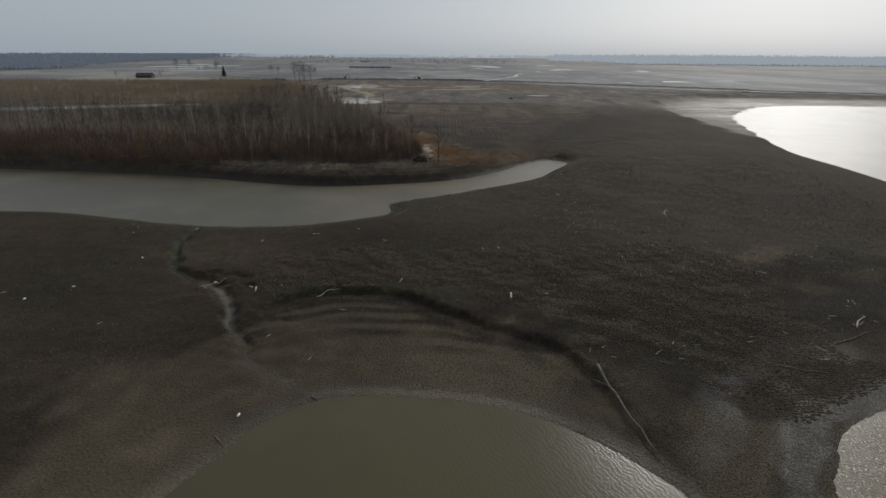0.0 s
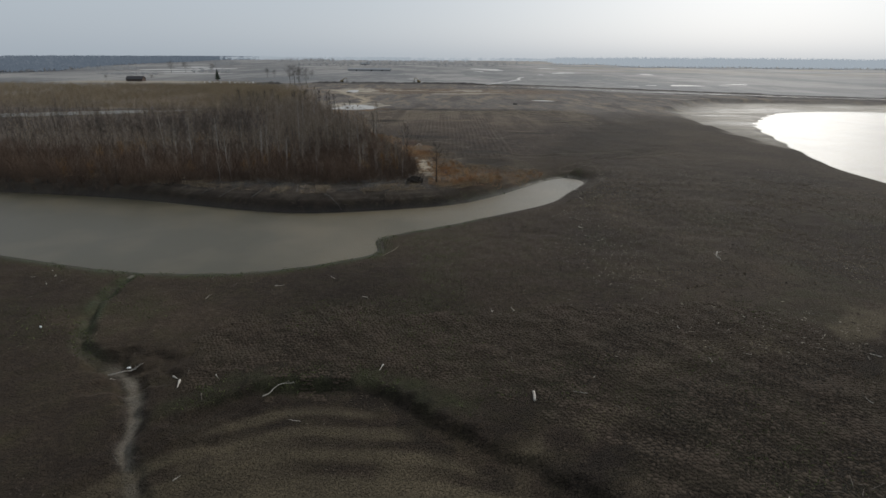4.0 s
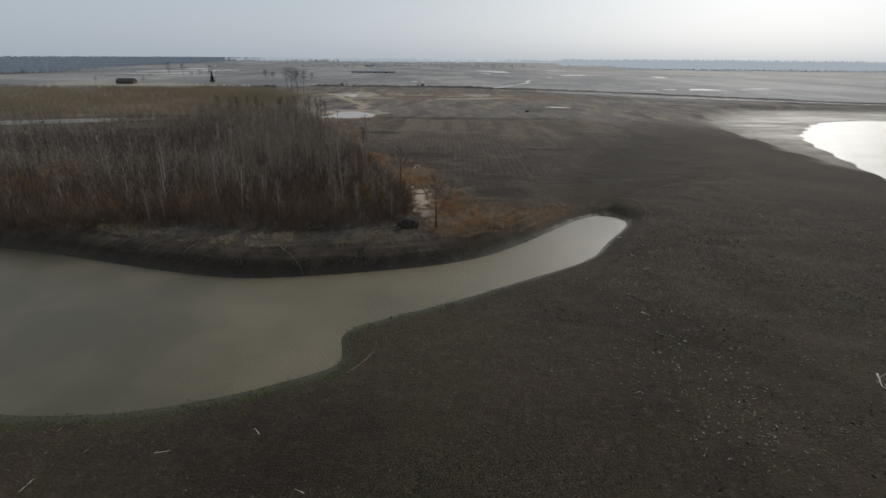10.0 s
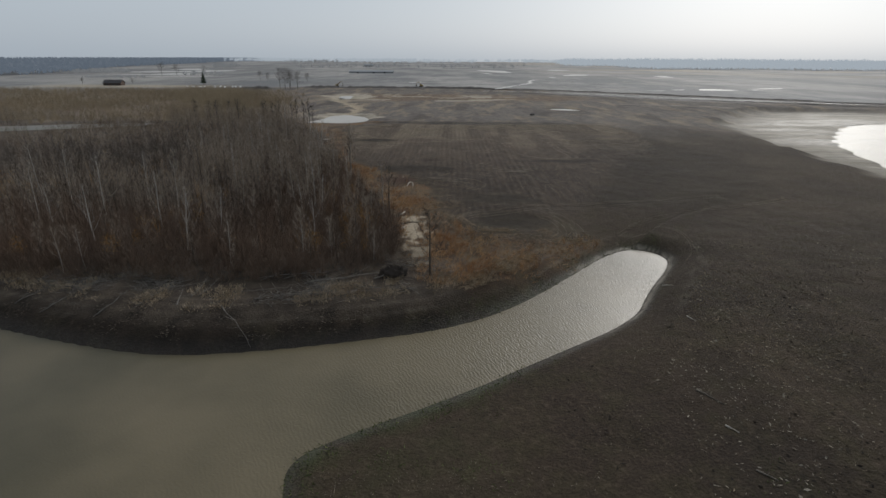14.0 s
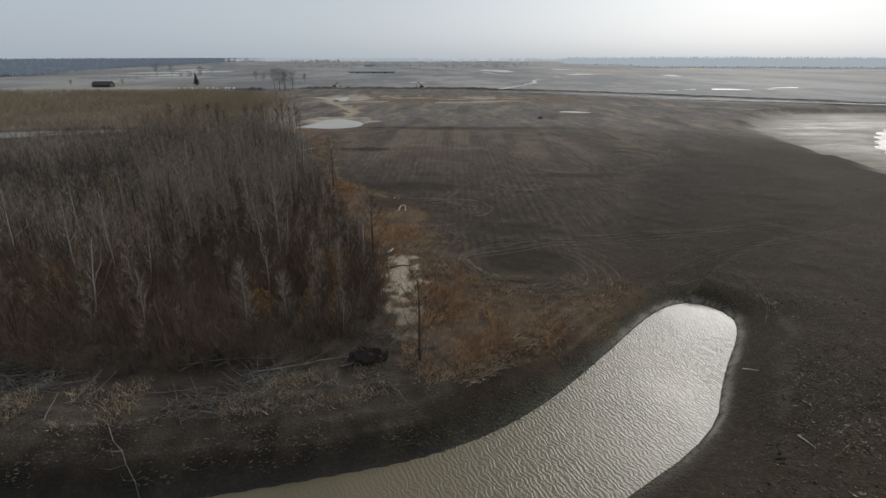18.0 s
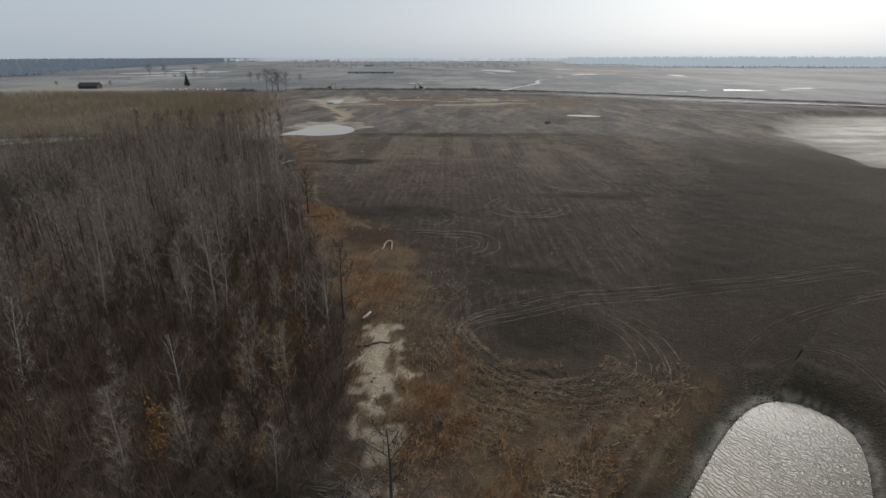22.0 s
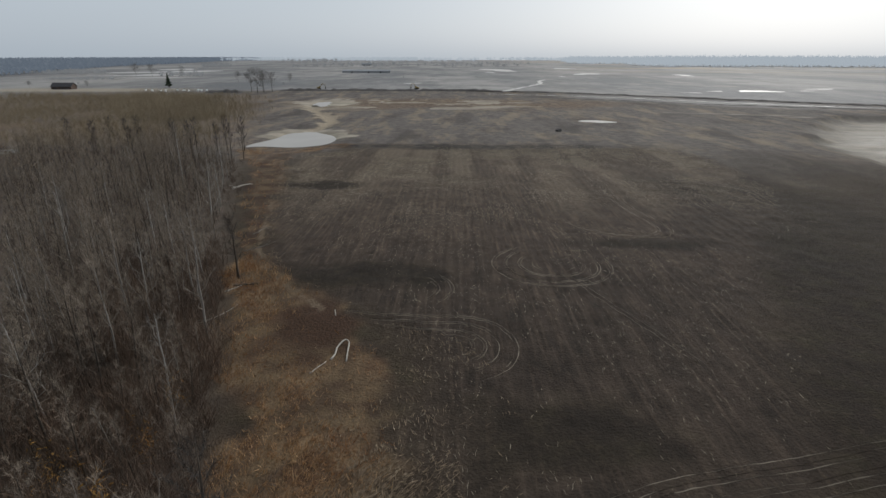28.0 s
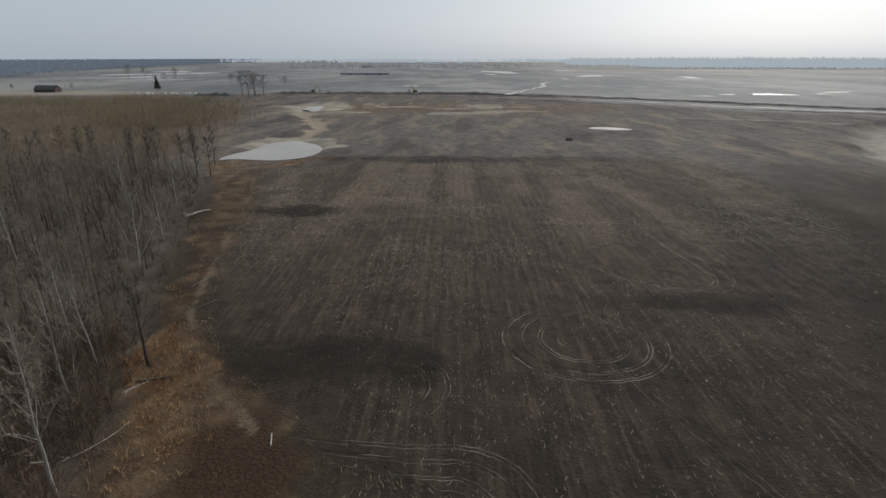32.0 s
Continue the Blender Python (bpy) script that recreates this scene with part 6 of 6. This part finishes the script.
for i, (x, y, tall) in enumerate([(-157, 578.5, 17), (-152.5, 579, 18), (-147, 578.6, 16), (-141, 580, 15), (-150, 585, 15)]):
    place(tree_thing("bare_tree", 400 + i, tall, FAR_BARK, FAR_BARK, "tall grey bare tree in a small row", "row of tall trees", 18, 34, 0.48, True, 2.0, 0.3), x, y, 60 * i)
for i, (x, y, tall) in enumerate([(-446, 921, 17), (-423, 921, 16), (-372, 905, 14), (-238, 760, 11), (-229, 762, 9), (-175, 745, 9), (-330, 640, 6), (-377, 632, 6)]):
    place(tree_thing("bare_tree", 420 + i, tall, FAR_BARK, FAR_BARK, "grey bare tree standing on the far pasture", "pasture trees", 15, 44, 0.55, True, 3.2, 0.35), x, y, 50 * i)


def excavator(x, y, turn):
    root = place(thing("excavator", Matrix.Identity(4), "small yellow tracked excavator on the earth bank", "excavator", "excavators"), x, y, turn, 1.0, -1.0)
    for s in (-1, 1):
        part("track", box_bm(3.4, 0.5, 0.8, 0, s * 1.0, 0.4, 0.2), RUBBER, root)
    part("house", box_bm(2.6, 2.2, 1.1, -0.5, 0, 1.45, 0.12), STEEL, root)
    cab = part("cab", box_bm(1.3, 0.95, 1.6, 0.5, 0.55, 1.75, 0.1), STEEL, root)
    part("window", box_bm(0.06, 0.75, 0.9, 1.17, 0.55, 2.0), GLASS, cab)
    put("boom", *tube([(0.8, -0.3, 1.6), (2.4, -0.3, 4.2), (4.6, -0.3, 4.4)], [0.22, 0.26, 0.18], 4), STEEL, root)
    put("stick", *tube([(4.6, -0.3, 4.5), (5.4, -0.3, 1.6)], [0.17, 0.12], 4), STEEL, root)
    part("bucket", box_bm(0.9, 1.0, 0.8, 5.2, -0.3, 1.1, 0.15), RUBBER, root)


excavator(-108, 599, 20)
excavator(-27, 596, 160)
r = np.random.default_rng(31)
for i in range(16):
    x = -252 + 52 * i / 15 + r.normal(0, 1.2)
    bag = place(thing("bale", Matrix.Identity(4), "white wrapped bale lying on the far flat", "bale", "white bales"), x, 596 + r.normal(0, 5), r.uniform(0, 180), r.uniform(0.7, 1.1), 0.02)
    put("bundle", *tube([(0, -0.75, 0.62), (0, -0.6, 0.66), (0, 0.6, 0.66), (0, 0.75, 0.62)], [0.55, 0.68, 0.68, 0.55], 12), WHITE, bag, smooth=True)


def crown_model(seed, tall, wide, count):
    """A small far tree: a ragged mass of blades round a stem."""
    r = np.random.default_rng(seed)
    p = r.normal(0, 1, (count, 3))
    p /= np.linalg.norm(p, axis=1)[:, None] + 1e-9
    p *= r.uniform(0.3, 1, count)[:, None] ** 0.5
    base = p * [wide / 2, wide / 2, tall * 0.4] + [0, 0, tall * 0.56]
    tip = base + r.normal(0, 0.16 * tall, (count, 3))
    stem = slivers(r, np.array([[0, 0, 0.0]]), np.array([[0, 0, tall * 0.8]]), [tall * 0.06])
    return join([slivers(r, base, tip, np.full(count, 0.2 * tall)), stem])


def far_trees(name, box, count, keep, tall, material, label, seed, kind="stuff", even=0.65):
    r = np.random.default_rng(seed)
    x, y = scatter(r, box, count, keep)
    models = [crown_model(seed + i, 1.0, 0.75, 17) for i in range(6)]
    v, f = stamp(models, x, y, height(x, y) - 0.3, tall * r.uniform(even, 1.12, len(x)), r)
    return tagged(put(name, v, f, material), label, "woods", kind=kind)


# these woods and hedges emit a haze colour instead of standing in hazy air
line_left = np.array([(-640, 900), (-677, 1000), (-720, 1130), (-930, 1660), (-1090, 2410), (-1420, 3500)], float)
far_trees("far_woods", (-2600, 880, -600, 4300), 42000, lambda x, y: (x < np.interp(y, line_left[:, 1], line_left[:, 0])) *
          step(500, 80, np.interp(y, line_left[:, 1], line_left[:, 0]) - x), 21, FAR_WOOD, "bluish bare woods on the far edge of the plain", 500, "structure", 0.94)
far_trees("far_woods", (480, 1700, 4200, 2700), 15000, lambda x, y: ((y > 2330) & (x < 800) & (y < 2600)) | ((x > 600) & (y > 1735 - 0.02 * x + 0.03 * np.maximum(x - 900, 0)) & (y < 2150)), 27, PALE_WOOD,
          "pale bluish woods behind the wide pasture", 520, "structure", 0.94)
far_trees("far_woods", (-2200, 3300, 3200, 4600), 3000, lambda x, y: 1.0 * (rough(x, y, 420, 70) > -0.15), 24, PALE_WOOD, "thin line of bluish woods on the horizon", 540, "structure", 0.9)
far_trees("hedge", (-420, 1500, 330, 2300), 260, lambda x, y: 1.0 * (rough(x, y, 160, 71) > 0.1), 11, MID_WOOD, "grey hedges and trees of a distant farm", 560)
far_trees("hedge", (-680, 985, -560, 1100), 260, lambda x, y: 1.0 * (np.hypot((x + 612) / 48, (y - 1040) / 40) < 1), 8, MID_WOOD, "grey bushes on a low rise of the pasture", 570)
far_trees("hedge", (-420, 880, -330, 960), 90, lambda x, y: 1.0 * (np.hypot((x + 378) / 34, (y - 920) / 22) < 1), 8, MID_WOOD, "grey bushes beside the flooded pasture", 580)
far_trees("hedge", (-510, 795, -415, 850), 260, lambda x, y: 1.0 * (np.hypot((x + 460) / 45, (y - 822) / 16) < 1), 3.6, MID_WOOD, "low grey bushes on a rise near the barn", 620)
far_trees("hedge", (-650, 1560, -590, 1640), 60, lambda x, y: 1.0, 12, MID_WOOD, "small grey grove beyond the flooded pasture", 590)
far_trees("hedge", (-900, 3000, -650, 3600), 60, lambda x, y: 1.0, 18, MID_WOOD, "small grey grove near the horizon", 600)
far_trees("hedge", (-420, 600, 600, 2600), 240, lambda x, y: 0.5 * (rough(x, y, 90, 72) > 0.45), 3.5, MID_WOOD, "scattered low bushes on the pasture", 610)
rock = place(thing("boulder", Matrix.Identity(4), "dark boulder on the bare flat", "rock"), 43.8, 354.3)
bm = bmesh.new()
bmesh.ops.create_icosphere(bm, subdivisions=3, radius=1.3)
for v in bm.verts:
    v.co *= 1 + 0.3 * noise.noise(v.co * 1.3)
    v.co.z = v.co.z * 0.6 + 0.4
part("stone", bm, SPOIL, rock)

# ---- cracked mud, plate by plate ----
PLATE = Nodes("cracked_mud_plates")
info = PLATE.n.new("ShaderNodeObjectInfo")
geo = PLATE.n.new("ShaderNodeNewGeometry")
shade = PLATE.math("FRACT", PLATE.math("ADD", info.outputs["Random"], geo.outputs["Random Per Island"]))
tone = PLATE.mix(shade, (0.040, 0.030, 0.0215), (0.060, 0.045, 0.033))
tone = PLATE.mix(PLATE.ramp(PLATE.noise(0.25, 4, where=geo.outputs["Position"]), 0.4, 0.7, 0, 0.6), tone, (0.045, 0.038, 0.026))
PLATE = PLATE.done(tone, 0.9, 0.06)
r = np.random.default_rng(90)
pitch = 0.40
cols, rows_n = int(86 / pitch), int(48 / (pitch * 0.866))
grid = np.array([[(-33 + (i + 0.5 * (j % 2)) * pitch, 33 + j * pitch * 0.866) for i in range(cols)] for j in range(rows_n)])
grid += r.uniform(-0.46, 0.46, grid.shape) * pitch
hh, mm = ground(grid[..., 0].ravel(), grid[..., 1].ravel())
px, py = grid[..., 0].ravel(), grid[..., 1].ravel()
edge = np.minimum.reduce([line_distance(px, py, GULLY)[0] - 3, line_distance(px, py, SCARP)[0] - 1.6, np.hypot(px + 30.5, py - 66.8) - 7, signed(px, py, LAKE) - 2,
                          signed(px, py, POND) - 14, 80 - py, px + 26, 44 - px, 0.9 * (py - 62) + np.maximum(px - 8, 0) * 1.2])
ok = (edge + 2.5 * rough(px, py, 5, 47) + 1.2 * rough(px, py, 1.6, 48) > 0.8).reshape(rows_n, cols)
top = hh.reshape(rows_n, cols)


def plate(j, i):
    """A many-sided plate between its six neighbours, with a narrow crack all round."""
    o = j % 2
    near6 = [grid[j, i + 1], grid[j + 1, i + o], grid[j + 1, i - 1 + o], grid[j, i - 1], grid[j - 1, i - 1 + o], grid[j - 1, i + o]]
    c = grid[j, i]
    ring = np.array([(c + near6[k] + near6[(k + 1) % 6]) / 3 for k in range(6)]) - c
    out, up = ring * 0.985, ring * 0.965
    lip = 0.002 + 0.011 * hashed(j * 1.0, i * 1.0, 5)
    slope = 0.07 * (np.array([hashed(j * 1.0, i * 1.0, 6), hashed(j * 1.0, i * 1.0, 7)]) - 0.5)
    v = np.vstack([np.column_stack([out, np.full(6, -0.07)]), np.column_stack([up, lip + up @ slope]), [[0, 0, lip - 0.012]]])
    return v, c


shape = []
for k in range(6):
    m = (k + 1) % 6
    shape += [(k, m, 6 + m), (k, 6 + m, 6 + k), (6 + k, 6 + m, 12)]
shape = np.array(shape)
cells = [(j, i) for j in range(1, rows_n - 1) for i in range(1, cols - 1) if ok[j, i]]
cells.sort(key=lambda q: math.hypot(grid[q[0], q[1], 0] - 10, grid[q[0], q[1], 1] - 57))
v, f = [], []
for n, (j, i) in enumerate(cells[300:]):
    sv, c = plate(j, i)
    v.append(sv + [c[0], c[1], top[j, i]]), f.append(shape + 13 * n)
tagged(put("mud_plates", np.vstack(v), np.vstack(f), PLATE, land), kind="stuff")
for j, i in cells[:300]:
    sv, c = plate(j, i)
    me = tri_mesh("mud_plate", sv, shape)
    me.materials.append(PLATE)
    ob = new("mud_plate", me)
    ob.parent, ob.location = land, (c[0], c[1], top[j, i])
